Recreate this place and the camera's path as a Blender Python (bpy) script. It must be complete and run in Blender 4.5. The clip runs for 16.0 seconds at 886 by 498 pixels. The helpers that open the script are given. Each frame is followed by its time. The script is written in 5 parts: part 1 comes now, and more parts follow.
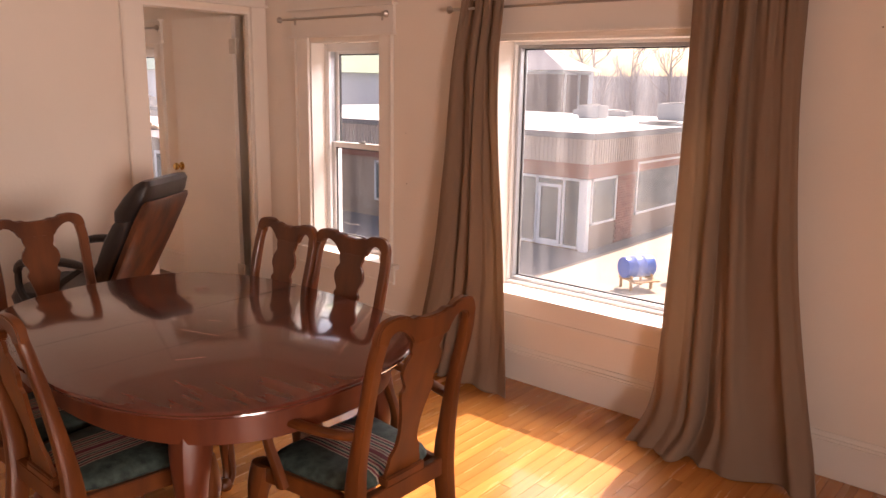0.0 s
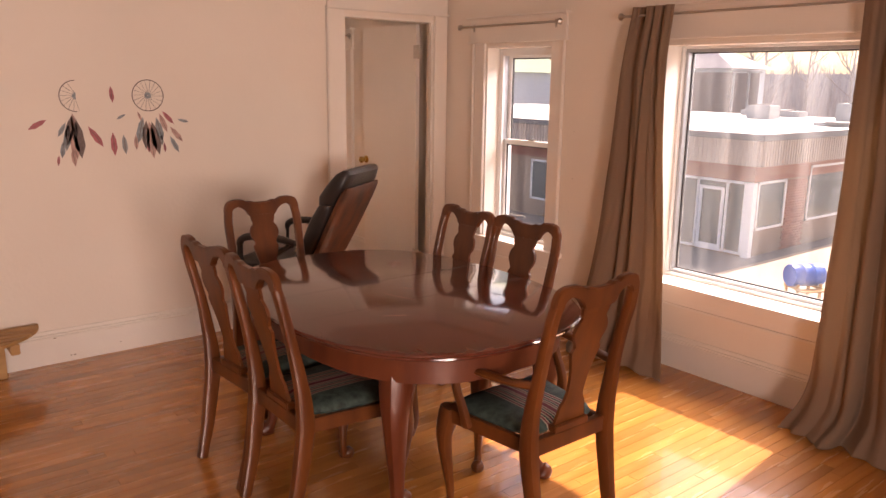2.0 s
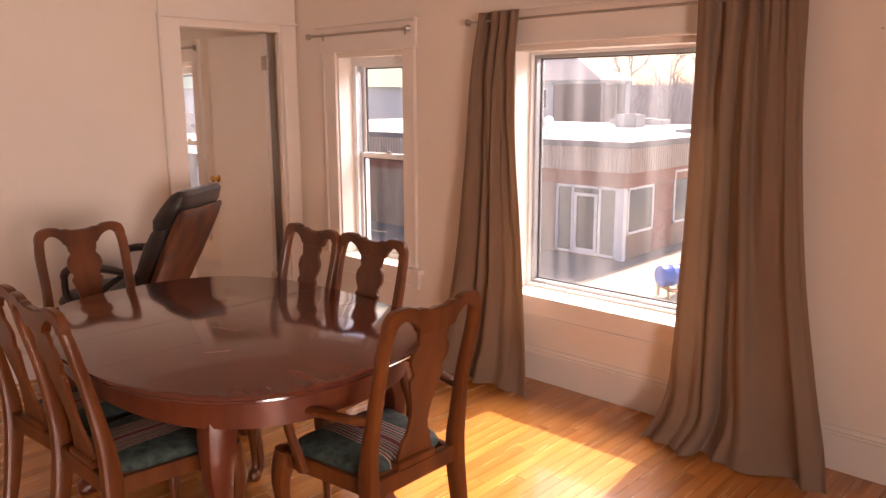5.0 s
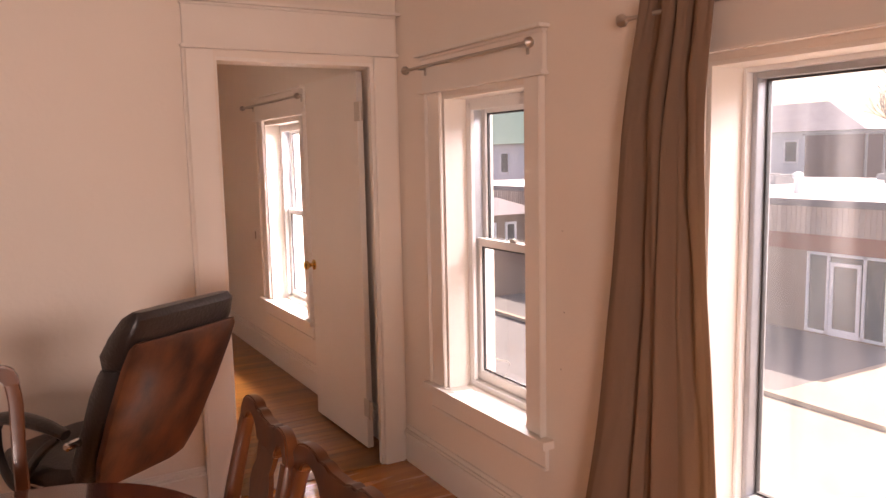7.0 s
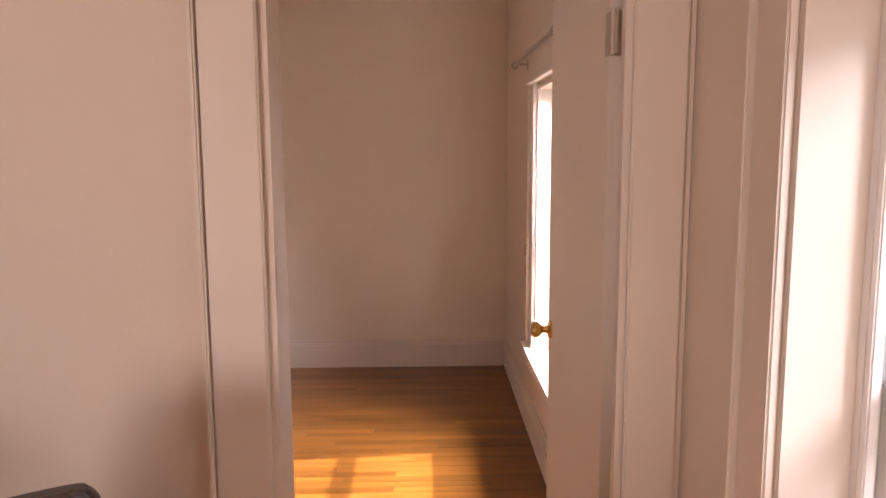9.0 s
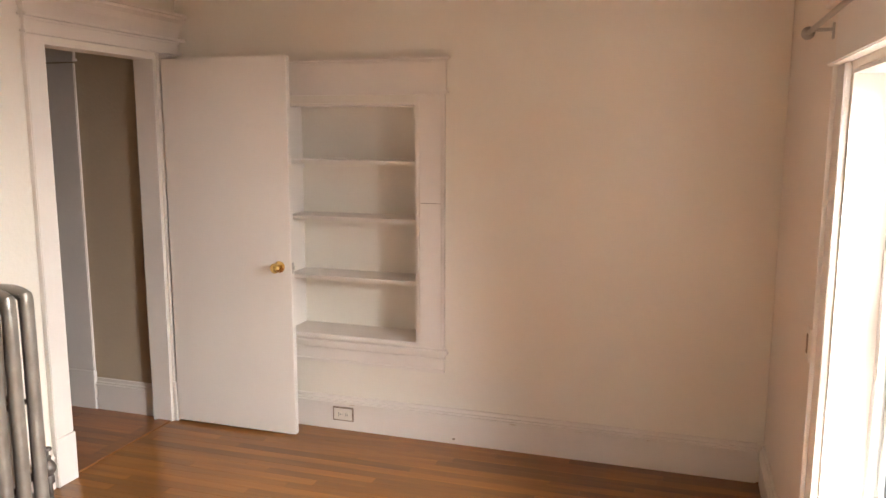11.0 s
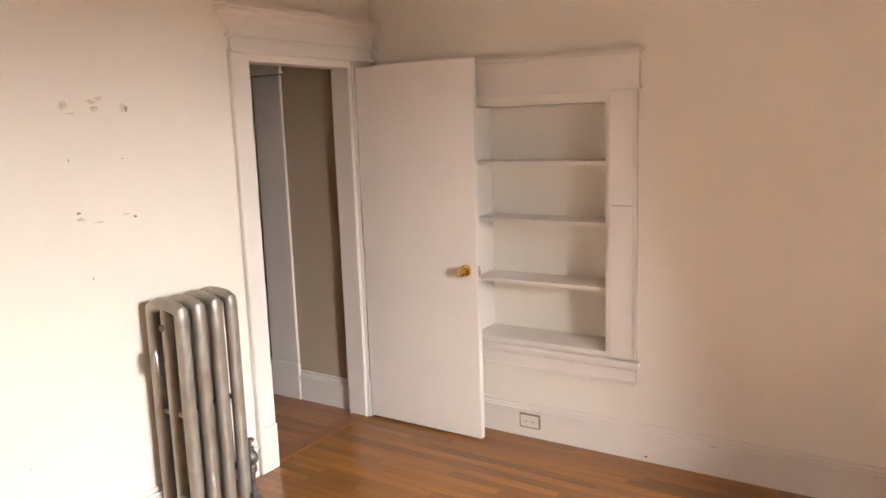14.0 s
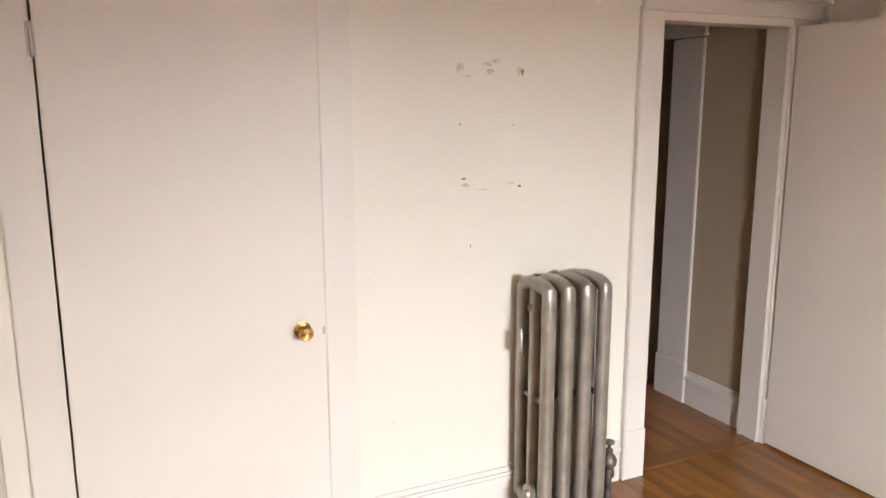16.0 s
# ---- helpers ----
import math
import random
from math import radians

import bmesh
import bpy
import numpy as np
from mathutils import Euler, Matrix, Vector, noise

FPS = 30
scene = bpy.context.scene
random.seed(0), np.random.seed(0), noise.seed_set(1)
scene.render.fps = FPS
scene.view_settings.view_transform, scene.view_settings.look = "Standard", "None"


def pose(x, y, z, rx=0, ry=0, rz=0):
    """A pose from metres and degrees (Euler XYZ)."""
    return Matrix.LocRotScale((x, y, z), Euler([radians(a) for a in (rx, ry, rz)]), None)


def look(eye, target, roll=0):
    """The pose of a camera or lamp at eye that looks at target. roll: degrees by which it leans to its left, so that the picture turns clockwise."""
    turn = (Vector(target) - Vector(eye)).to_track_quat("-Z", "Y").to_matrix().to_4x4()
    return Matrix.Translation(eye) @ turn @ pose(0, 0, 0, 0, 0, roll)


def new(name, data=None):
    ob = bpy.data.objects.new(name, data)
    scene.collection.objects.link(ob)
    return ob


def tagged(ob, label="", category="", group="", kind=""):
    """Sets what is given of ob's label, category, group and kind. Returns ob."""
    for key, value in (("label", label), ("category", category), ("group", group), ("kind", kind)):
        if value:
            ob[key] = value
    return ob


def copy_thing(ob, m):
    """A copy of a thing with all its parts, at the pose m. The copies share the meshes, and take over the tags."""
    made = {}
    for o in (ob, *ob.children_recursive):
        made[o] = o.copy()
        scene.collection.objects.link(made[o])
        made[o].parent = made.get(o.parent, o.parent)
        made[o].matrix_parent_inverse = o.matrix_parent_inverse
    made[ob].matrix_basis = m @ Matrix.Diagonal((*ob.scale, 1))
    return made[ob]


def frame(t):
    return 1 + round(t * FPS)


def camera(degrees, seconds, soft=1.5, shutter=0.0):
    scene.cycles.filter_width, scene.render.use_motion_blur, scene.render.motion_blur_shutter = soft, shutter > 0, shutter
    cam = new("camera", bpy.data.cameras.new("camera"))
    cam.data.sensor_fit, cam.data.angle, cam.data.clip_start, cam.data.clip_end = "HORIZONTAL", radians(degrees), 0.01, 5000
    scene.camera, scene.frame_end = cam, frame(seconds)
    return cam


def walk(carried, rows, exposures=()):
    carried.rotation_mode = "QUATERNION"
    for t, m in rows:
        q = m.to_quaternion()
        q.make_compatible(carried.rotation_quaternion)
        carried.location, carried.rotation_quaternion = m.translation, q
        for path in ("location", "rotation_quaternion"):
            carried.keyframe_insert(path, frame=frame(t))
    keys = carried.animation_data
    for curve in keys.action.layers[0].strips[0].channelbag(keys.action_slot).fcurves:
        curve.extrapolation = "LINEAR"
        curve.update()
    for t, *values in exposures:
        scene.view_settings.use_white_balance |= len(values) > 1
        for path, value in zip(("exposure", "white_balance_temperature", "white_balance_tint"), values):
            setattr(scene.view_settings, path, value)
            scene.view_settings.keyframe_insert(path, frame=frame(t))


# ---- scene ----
cam = camera(60.3, 16.0)
PATH = [
    (0, (0.183, -0.072, 1.618), (-1.073, 1.426, 1.192), 1.0),
    (0.5, (0.3, -0.236, 1.632), (-1.141, 1.081, 1.198), 1.2),
    (1, (0.342, -0.373, 1.642), (-1.2, 0.825, 1.206), 0.9),
    (1.5, (0.383, -0.412, 1.63), (-1.196, 0.737, 1.199), 0.8),
    (2, (0.407, -0.425, 1.636), (-1.121, 0.789, 1.202), 0.8),
    (2.5, (0.421, -0.471, 1.625), (-0.985, 0.884, 1.193), 0.9),
    (3, (0.427, -0.531, 1.619), (-0.841, 0.956, 1.197), 1.2),
    (3.2, (0.432, -0.527, 1.635), (-0.807, 0.982, 1.207), 0.9),
    (5.3, (0.32, 0.035, 1.602), (-1.067, 1.428, 1.23), -0.6),
    (5.5, (0.198, 0.158, 1.603), (-1.228, 1.517, 1.255), -0.7),
    (6, (-0.063, 0.574, 1.573), (-1.578, 1.845, 1.272), -0.9),
    (6.5, (-0.366, 1.09, 1.599), (-1.991, 2.225, 1.335), -1.2),
    (7, (-0.749, 1.537, 1.606), (-2.473, 2.52, 1.361), -1.2),
    (7.5, (-1.132, 1.994, 1.61), (-2.961, 2.769, 1.371), -1.0),
    (8, (-1.609, 2.31, 1.595), (-3.52, 2.841, 1.338), -1.1),
    (8.5, (-2.069, 2.588, 1.58), (-4.032, 2.865, 1.316), -1.0),
    (9, (-2.624, 2.721, 1.585), (-4.605, 2.765, 1.312), -0.3),
    (9.5, (-3.185, 2.804, 1.639), (-5.157, 2.66, 1.34), -0.7),
    (10, (-3.585, 2.837, 1.643), (-5.539, 2.528, 1.349), -0.3),
    (10.2, (-3.738, 2.833, 1.647), (-5.679, 2.455, 1.354), 0.0),
    (12.3, (-4.272, 2.927, 1.763), (-6.098, 2.167, 1.46), -1.4),
    (12.5, (-4.253, 2.922, 1.749), (-6.078, 2.157, 1.453), -1.6),
    (13, (-4.239, 2.892, 1.776), (-6.046, 2.093, 1.462), -1.7),
    (13.5, (-4.257, 2.91, 1.769), (-6.014, 2.008, 1.451), -1.8),
    (14, (-4.303, 2.898, 1.75), (-5.955, 1.818, 1.427), -2.0),
    (14.5, (-4.463, 2.816, 1.719), (-5.946, 1.513, 1.398), -1.9),
    (15, (-4.619, 2.764, 1.747), (-5.858, 1.232, 1.406), -1.5),
    (15.5, (-4.677, 2.701, 1.75), (-5.677, 1.006, 1.394), -0.6),
    (16, (-4.692, 2.691, 1.749), (-5.534, 0.918, 1.367), -0.1),
]
EXPOSURES = [(0.0, 1.32, 7500, 29), (3.0, 1.44, 7800, 30), (6.0, 1.40, 7500, 32), (7.5, 1.26, 7500, 32), (9.0, 1.26, 7300, 29), (10.0, 1.52, 6600, 8), (12.5, 2.2, 6950, 17), (13.5, 2.08, 6950, 15), (14.2, 2.0, 6550, 10), (16.0, 1.76, 6350, 8)]
walk(cam, [(t, look(eye, target, roll)) for t, eye, target, roll in PATH], EXPOSURES)

# ---- light ----
SUN_ELEVATION, SUN_TURN = 45.8, -4.0
world = bpy.data.worlds.new("sky")
scene.world = world
world.use_nodes = True
wn = world.node_tree.nodes
wn.clear()
sky_tex = wn.new("ShaderNodeTexSky")
sky_tex.sky_type = "NISHITA"
sky_tex.sun_disc = False
sky_tex.sun_elevation = radians(SUN_ELEVATION)
sky_tex.sun_rotation = radians(SUN_TURN)
sky_tex.air_density, sky_tex.dust_density, sky_tex.ozone_density = 1.0, 3.0, 1.0
sky_bg = wn.new("ShaderNodeBackground")
sky_bg.inputs["Strength"].default_value = 0.12
sky_out = wn.new("ShaderNodeOutputWorld")
world.node_tree.links.new(sky_tex.outputs["Color"], sky_bg.inputs["Color"])
world.node_tree.links.new(sky_bg.outputs["Background"], sky_out.inputs["Surface"])

sun_data = bpy.data.lights.new("sun", "SUN")
sun_data.energy, sun_data.angle, sun_data.color = 5.0, radians(0.6), (1.0, 0.93, 0.82)
sun = new("sun", sun_data)
sun.matrix_world = look((0, 0, 30), (-30 * math.sin(radians(SUN_TURN)), -30 * math.cos(radians(SUN_TURN)) * math.cos(radians(SUN_ELEVATION)), 30 - 30 * math.sin(radians(SUN_ELEVATION))))


def sky_lamp(x0, x1, z, watts):
    """The high sky's light through a window: a soft lamp just outside its head, tilted down into the opening."""
    d = bpy.data.lights.new("window_sky", "AREA")
    d.shape, d.size, d.size_y, d.energy, d.color = "RECTANGLE", x1 - x0, 0.8, watts, (0.88, 0.94, 1.0)
    ob = new("window_sky", d)
    x = (x0 + x1) / 2
    ob.matrix_world = look((x, 4.45, z + 0.62), (x, 3.30, z - 0.42))


def open_sky(place, target, width, height, watts, colour=(1.0, 0.97, 0.94)):
    """An added lamp for the open sky's light in front of a window that is seen only from the side or not at all."""
    d = bpy.data.lights.new("window_sky", "AREA")
    d.shape, d.size, d.size_y, d.energy, d.color = "RECTANGLE", width, height, watts, colour
    new("window_sky", d).matrix_world = look(place, target)


sky_lamp(-2.25, -1.1, 1.87, 44)
sky_lamp(-3.8, -3.15, 1.88, 9)
sky_lamp(-0.08, 0.57, 1.88, 10)
open_sky((-6.17, 4.40, 2.05), (-6.17, 3.15, 1.45), 1.7, 1.0, 230, (0.93, 0.96, 1.0))
# fill lamp outside an unseen, assumed east opening, brightening the west wall
open_sky((3.60, -0.9, 1.30), (1.5, -0.5, 1.2), 1.7, 1.3, 85, (1.0, 0.94, 0.88))

# ---- materials ----
def mat(name, color, rough=0.6, metal=0.0, var=0.12, scale=6.0, bump=0.05, bump_scale=80.0, coat=0.0, stretch=(1, 1, 1), dark=None, random_value=0.0, spec=0.5):
    """Paint, metal, leather and the like: a base colour with soft mottling and fine relief."""
    m = bpy.data.materials.new(name)
    m.use_nodes = True
    n, l = m.node_tree.nodes, m.node_tree.links
    b = n["Principled BSDF"]
    b.inputs["Roughness"].default_value = rough
    b.inputs["Metallic"].default_value = metal
    b.inputs["Coat Weight"].default_value = coat
    b.inputs["Coat Roughness"].default_value = 0.06
    b.inputs["Specular IOR Level"].default_value = spec
    tc = n.new("ShaderNodeTexCoord")
    mp = n.new("ShaderNodeMapping")
    mp.inputs["Scale"].default_value = stretch
    l.new(tc.outputs["Object"], mp.inputs["Vector"])
    big = n.new("ShaderNodeTexNoise")
    big.inputs["Scale"].default_value, big.inputs["Detail"].default_value = scale, 6
    l.new(mp.outputs["Vector"], big.inputs["Vector"])
    ramp = n.new("ShaderNodeValToRGB")
    lo = dark if dark else tuple(c * (1 - var) for c in color)
    ramp.color_ramp.elements[0].position, ramp.color_ramp.elements[1].position = 0.3, 0.7
    ramp.color_ramp.elements[0].color = (*lo, 1)
    ramp.color_ramp.elements[1].color = (*color, 1)
    l.new(big.outputs["Fac"], ramp.inputs["Fac"])
    out = ramp.outputs["Color"]
    if random_value:
        oi = n.new("ShaderNodeObjectInfo")
        gi = n.new("ShaderNodeNewGeometry")
        add = n.new("ShaderNodeMath")
        add.operation = "ADD"
        l.new(oi.outputs["Random"], add.inputs[0])
        l.new(gi.outputs["Random Per Island"], add.inputs[1])
        fr = n.new("ShaderNodeMath")
        fr.operation = "FRACT"
        l.new(add.outputs[0], fr.inputs[0])
        mr = n.new("ShaderNodeMapRange")
        mr.inputs["To Min"].default_value, mr.inputs["To Max"].default_value = 1 - random_value, 1 + random_value
        l.new(fr.outputs[0], mr.inputs["Value"])
        hs = n.new("ShaderNodeHueSaturation")
        l.new(mr.outputs[0], hs.inputs["Value"])
        l.new(out, hs.inputs["Color"])
        out = hs.outputs["Color"]
    l.new(out, b.inputs["Base Color"])
    fine = n.new("ShaderNodeTexNoise")
    fine.inputs["Scale"].default_value, fine.inputs["Detail"].default_value = bump_scale, 4
    l.new(mp.outputs["Vector"], fine.inputs["Vector"])
    bp = n.new("ShaderNodeBump")
    bp.inputs["Strength"].default_value, bp.inputs["Distance"].default_value = bump, 0.01
    l.new(fine.outputs["Fac"], bp.inputs["Height"])
    l.new(bp.outputs["Normal"], b.inputs["Normal"])
    rr = n.new("ShaderNodeMapRange")
    rr.inputs["To Min"].default_value, rr.inputs["To Max"].default_value = rough * 0.85, min(1, rough * 1.2)
    l.new(big.outputs["Fac"], rr.inputs["Value"])
    l.new(rr.outputs[0], b.inputs["Roughness"])
    return m


def wood(name, light, dark, rough=0.35, grain=(3, 40, 40), coat=0.0, random_value=0.0, bump=0.04):
    return mat(name, light, rough=rough, dark=dark, scale=1.0, stretch=grain, bump=bump, bump_scale=3.0, coat=coat, random_value=random_value)


WALL = mat("wall_paint", (0.80, 0.71, 0.62), rough=0.55, var=0.05, scale=1.3, bump=0.12, bump_scale=45)
WALL2 = mat("wall_paint_cream", (0.82, 0.762, 0.662), rough=0.5, var=0.05, scale=1.3, bump=0.12, bump_scale=45)
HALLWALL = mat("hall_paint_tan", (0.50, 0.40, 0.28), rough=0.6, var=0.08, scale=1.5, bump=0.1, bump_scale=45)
CEIL = mat("ceiling_paint", (0.80, 0.76, 0.70), rough=0.8, var=0.04, scale=1.0, bump=0.15, bump_scale=60)
TRIM = mat("trim_gloss_paint", (0.80, 0.735, 0.665), rough=0.42, var=0.05, scale=3.0, bump=0.06, bump_scale=25)
DOORP = mat("door_paint", (0.80, 0.735, 0.66), rough=0.52, var=0.05, scale=2.0, bump=0.05, bump_scale=30)
CHIP = mat("bare_patch", (0.38, 0.28, 0.20), rough=0.8, var=0.4, scale=30)
VINYL = mat("vinyl_frame", (0.82, 0.81, 0.79), rough=0.35, var=0.06, scale=5, bump=0.02)
ALU = mat("aluminium_track", (0.50, 0.51, 0.53), rough=0.35, metal=0.7, var=0.15, scale=12)
SEAL = mat("dark_seal", (0.05, 0.05, 0.05), rough=0.6)
FLOOR = wood("honey_maple_boards", (0.53, 0.215, 0.050), (0.38, 0.130, 0.024), rough=0.26, grain=(22, 1.8, 22), coat=0.7, random_value=0.20, bump=0.03)
FLOOR2 = wood("amber_oak_boards", (0.30, 0.120, 0.021), (0.17, 0.060, 0.010), rough=0.30, grain=(20, 1.5, 20), coat=0.25, random_value=0.30, bump=0.03)
SUBFLOOR = mat("floor_joint", (0.22, 0.085, 0.022), rough=0.7, var=0.3)
HALLFLOOR = wood("hall_boards", (0.34, 0.13, 0.035), (0.20, 0.07, 0.018), rough=0.3, grain=(30, 2.5, 30), coat=0.2, random_value=0.25)
MAHOG = wood("mahogany_veneer", (0.125, 0.028, 0.015), (0.075, 0.016, 0.009), rough=0.14, grain=(2.5, 22, 22), coat=0.6, bump=0.008)
TABLELEG = wood("stained_table_leg", (0.165, 0.040, 0.013), (0.085, 0.018, 0.007), rough=0.40, grain=(12, 12, 2.2), coat=0.08, bump=0.02)
CHERRY = wood("cherry_wood", (0.165, 0.047, 0.010), (0.065, 0.016, 0.004), rough=0.34, grain=(12, 12, 2.2), coat=0.12, bump=0.03)
PINE = wood("pine_slats", (0.52, 0.30, 0.12), (0.36, 0.18, 0.06), rough=0.5, grain=(20, 3, 20), random_value=0.12)
LEATHER = mat("dark_leather", (0.030, 0.022, 0.020), rough=0.33, var=0.3, scale=6, bump=0.25, bump_scale=90)
SUEDE = mat("worn_brown_leather", (0.150, 0.052, 0.022), rough=0.5, dark=(0.030, 0.011, 0.007), scale=9, bump=0.10, bump_scale=60, stretch=(1, 1, 0.55), spec=0.3)
PLASTIC = mat("black_plastic", (0.02, 0.019, 0.019), rough=0.4, var=0.2)
CHROME = mat("chrome", (0.7, 0.7, 0.7), rough=0.18, metal=1.0, var=0.05)
BRASS = mat("polished_brass", (0.78, 0.52, 0.18), rough=0.16, metal=1.0, var=0.12, scale=20)
HINGE = mat("painted_hinge", (0.60, 0.53, 0.46), rough=0.4, metal=0.2, var=0.15, scale=30)
NICKEL = mat("brushed_nickel", (0.50, 0.46, 0.42), rough=0.3, metal=1.0, var=0.1)
RADIATOR = mat("silver_radiator_paint", (0.42, 0.39, 0.34), rough=0.36, metal=0.55, dark=(0.27, 0.24, 0.20), scale=9, bump=0.15, bump_scale=60)
RUST = mat("tarnished_iron", (0.20, 0.18, 0.16), rough=0.5, metal=0.7, dark=(0.08, 0.06, 0.05), scale=30)
SWITCH = mat("almond_plastic", (0.74, 0.68, 0.58), rough=0.35, var=0.03)
CORD = mat("wire", (0.6, 0.55, 0.45), rough=0.5)
CONCRETE = mat("tan_concrete", (0.37, 0.31, 0.24), rough=0.9, var=0.25, scale=0.35, bump=0.3, bump_scale=6)
ASPHALT = mat("grey_asphalt", (0.16, 0.16, 0.16), rough=0.95, var=0.3, scale=0.3, bump=0.3, bump_scale=8)
FASCIA = mat("tan_ribbed_fascia", (0.44, 0.36, 0.31), rough=0.7, var=0.15, scale=1.5)
BRICK = mat("red_brick", (0.34, 0.15, 0.11), rough=0.85, var=0.25, scale=2.0, random_value=0.2)
STUCCO = mat("brown_panel", (0.33, 0.235, 0.18), rough=0.8, var=0.2, scale=0.8)
WHITEROOF = mat("white_membrane_roof", (0.72, 0.72, 0.72), rough=0.7, var=0.2, scale=0.2)
DARKEDGE = mat("dark_roof_edge", (0.13, 0.13, 0.14), rough=0.6)
SHOPGLASS = mat("shop_glass", (0.10, 0.13, 0.14), rough=0.08, var=0.5, scale=0.6)
SHOPFRAME = mat("white_shop_frame", (0.75, 0.76, 0.77), rough=0.4, var=0.05)
SHINGLE = mat("grey_shingles", (0.36, 0.33, 0.34), rough=0.9, var=0.2, scale=3)
SIDING = mat("pale_blue_siding", (0.55, 0.60, 0.64), rough=0.7, var=0.1)
GREENROOF = mat("pale_green_metal", (0.45, 0.60, 0.42), rough=0.6, var=0.1)
WHITEWALL = mat("white_siding", (0.72, 0.74, 0.74), rough=0.7, var=0.1)
BROWNBLD = mat("dark_brown_siding", (0.12, 0.085, 0.085), rough=0.8, var=0.3, scale=1.0)
HVAC = mat("grey_galvanised", (0.30, 0.31, 0.32), rough=0.5, metal=0.4, var=0.2)
BLUE = mat("blue_drum_paint", (0.03, 0.13, 0.55), rough=0.3, var=0.25, scale=4)
BARK = mat("grey_bark", (0.33, 0.28, 0.27), rough=0.95, var=0.3, scale=4)
# bare woods, with distance haze mixed into the colour
WOODS = mat("haze_paled_woods", (0.44, 0.40, 0.41), rough=1.0, var=0.35, scale=0.4)
INK = mat("sign_ink", (0.03, 0.05, 0.08), rough=0.6)
PINK = mat("decal_crimson", (0.52, 0.15, 0.17), rough=0.6, var=0.4, scale=40)
GREYD = mat("decal_grey_blue", (0.32, 0.35, 0.37), rough=0.6, var=0.4, scale=40)
DARKD = mat("decal_charcoal", (0.20, 0.14, 0.13), rough=0.6, var=0.4, scale=40)
BLUSH = mat("decal_blush", (0.58, 0.36, 0.31), rough=0.6, var=0.3, scale=40)


def damask():
    """Dark green leaf damask with a band of cream and maroon stripes down the middle."""
    m = mat("green_striped_damask", (0.055, 0.085, 0.070), rough=0.75, dark=(0.006, 0.014, 0.012), scale=34, bump=0.3, bump_scale=260)
    n, l = m.node_tree.nodes, m.node_tree.links
    b = n["Principled BSDF"]
    base = b.inputs["Base Color"].links[0].from_socket
    tc = n.new("ShaderNodeTexCoord")
    sp = n.new("ShaderNodeSeparateXYZ")
    l.new(tc.outputs["Object"], sp.inputs[0])
    ab = n.new("ShaderNodeMath")
    ab.operation = "ABSOLUTE"
    l.new(sp.outputs["X"], ab.inputs[0])
    sc = n.new("ShaderNodeMath")
    sc.operation = "MULTIPLY"
    sc.inputs[1].default_value = 10.0
    l.new(ab.outputs[0], sc.inputs[0])
    r = n.new("ShaderNodeValToRGB")
    r.color_ramp.interpolation = "CONSTANT"
    cream, maroon, green = (0.34, 0.27, 0.21, 1), (0.16, 0.02, 0.03, 1), (0.02, 0.04, 0.035, 1)
    r.color_ramp.elements[0].color = maroon
    r.color_ramp.elements[1].position, r.color_ramp.elements[1].color = 0.10, cream
    for p, c in ((0.17, maroon), (0.22, cream), (0.30, green), (0.36, cream), (0.42, maroon), (0.50, cream), (0.58, green), (0.66, cream), (0.72, maroon), (0.80, cream)):
        e = r.color_ramp.elements.new(p)
        e.color = c
    l.new(sc.outputs[0], r.inputs[0])
    gt = n.new("ShaderNodeMath")
    gt.operation = "LESS_THAN"
    gt.inputs[1].default_value = 0.86
    l.new(sc.outputs[0], gt.inputs[0])
    mx = n.new("ShaderNodeMix")
    mx.data_type = "RGBA"
    l.new(gt.outputs[0], mx.inputs["Factor"])
    l.new(base, mx.inputs["A"])
    l.new(r.outputs[0], mx.inputs["B"])
    l.new(mx.outputs["Result"], b.inputs["Base Color"])
    return m


DAMASK = damask()


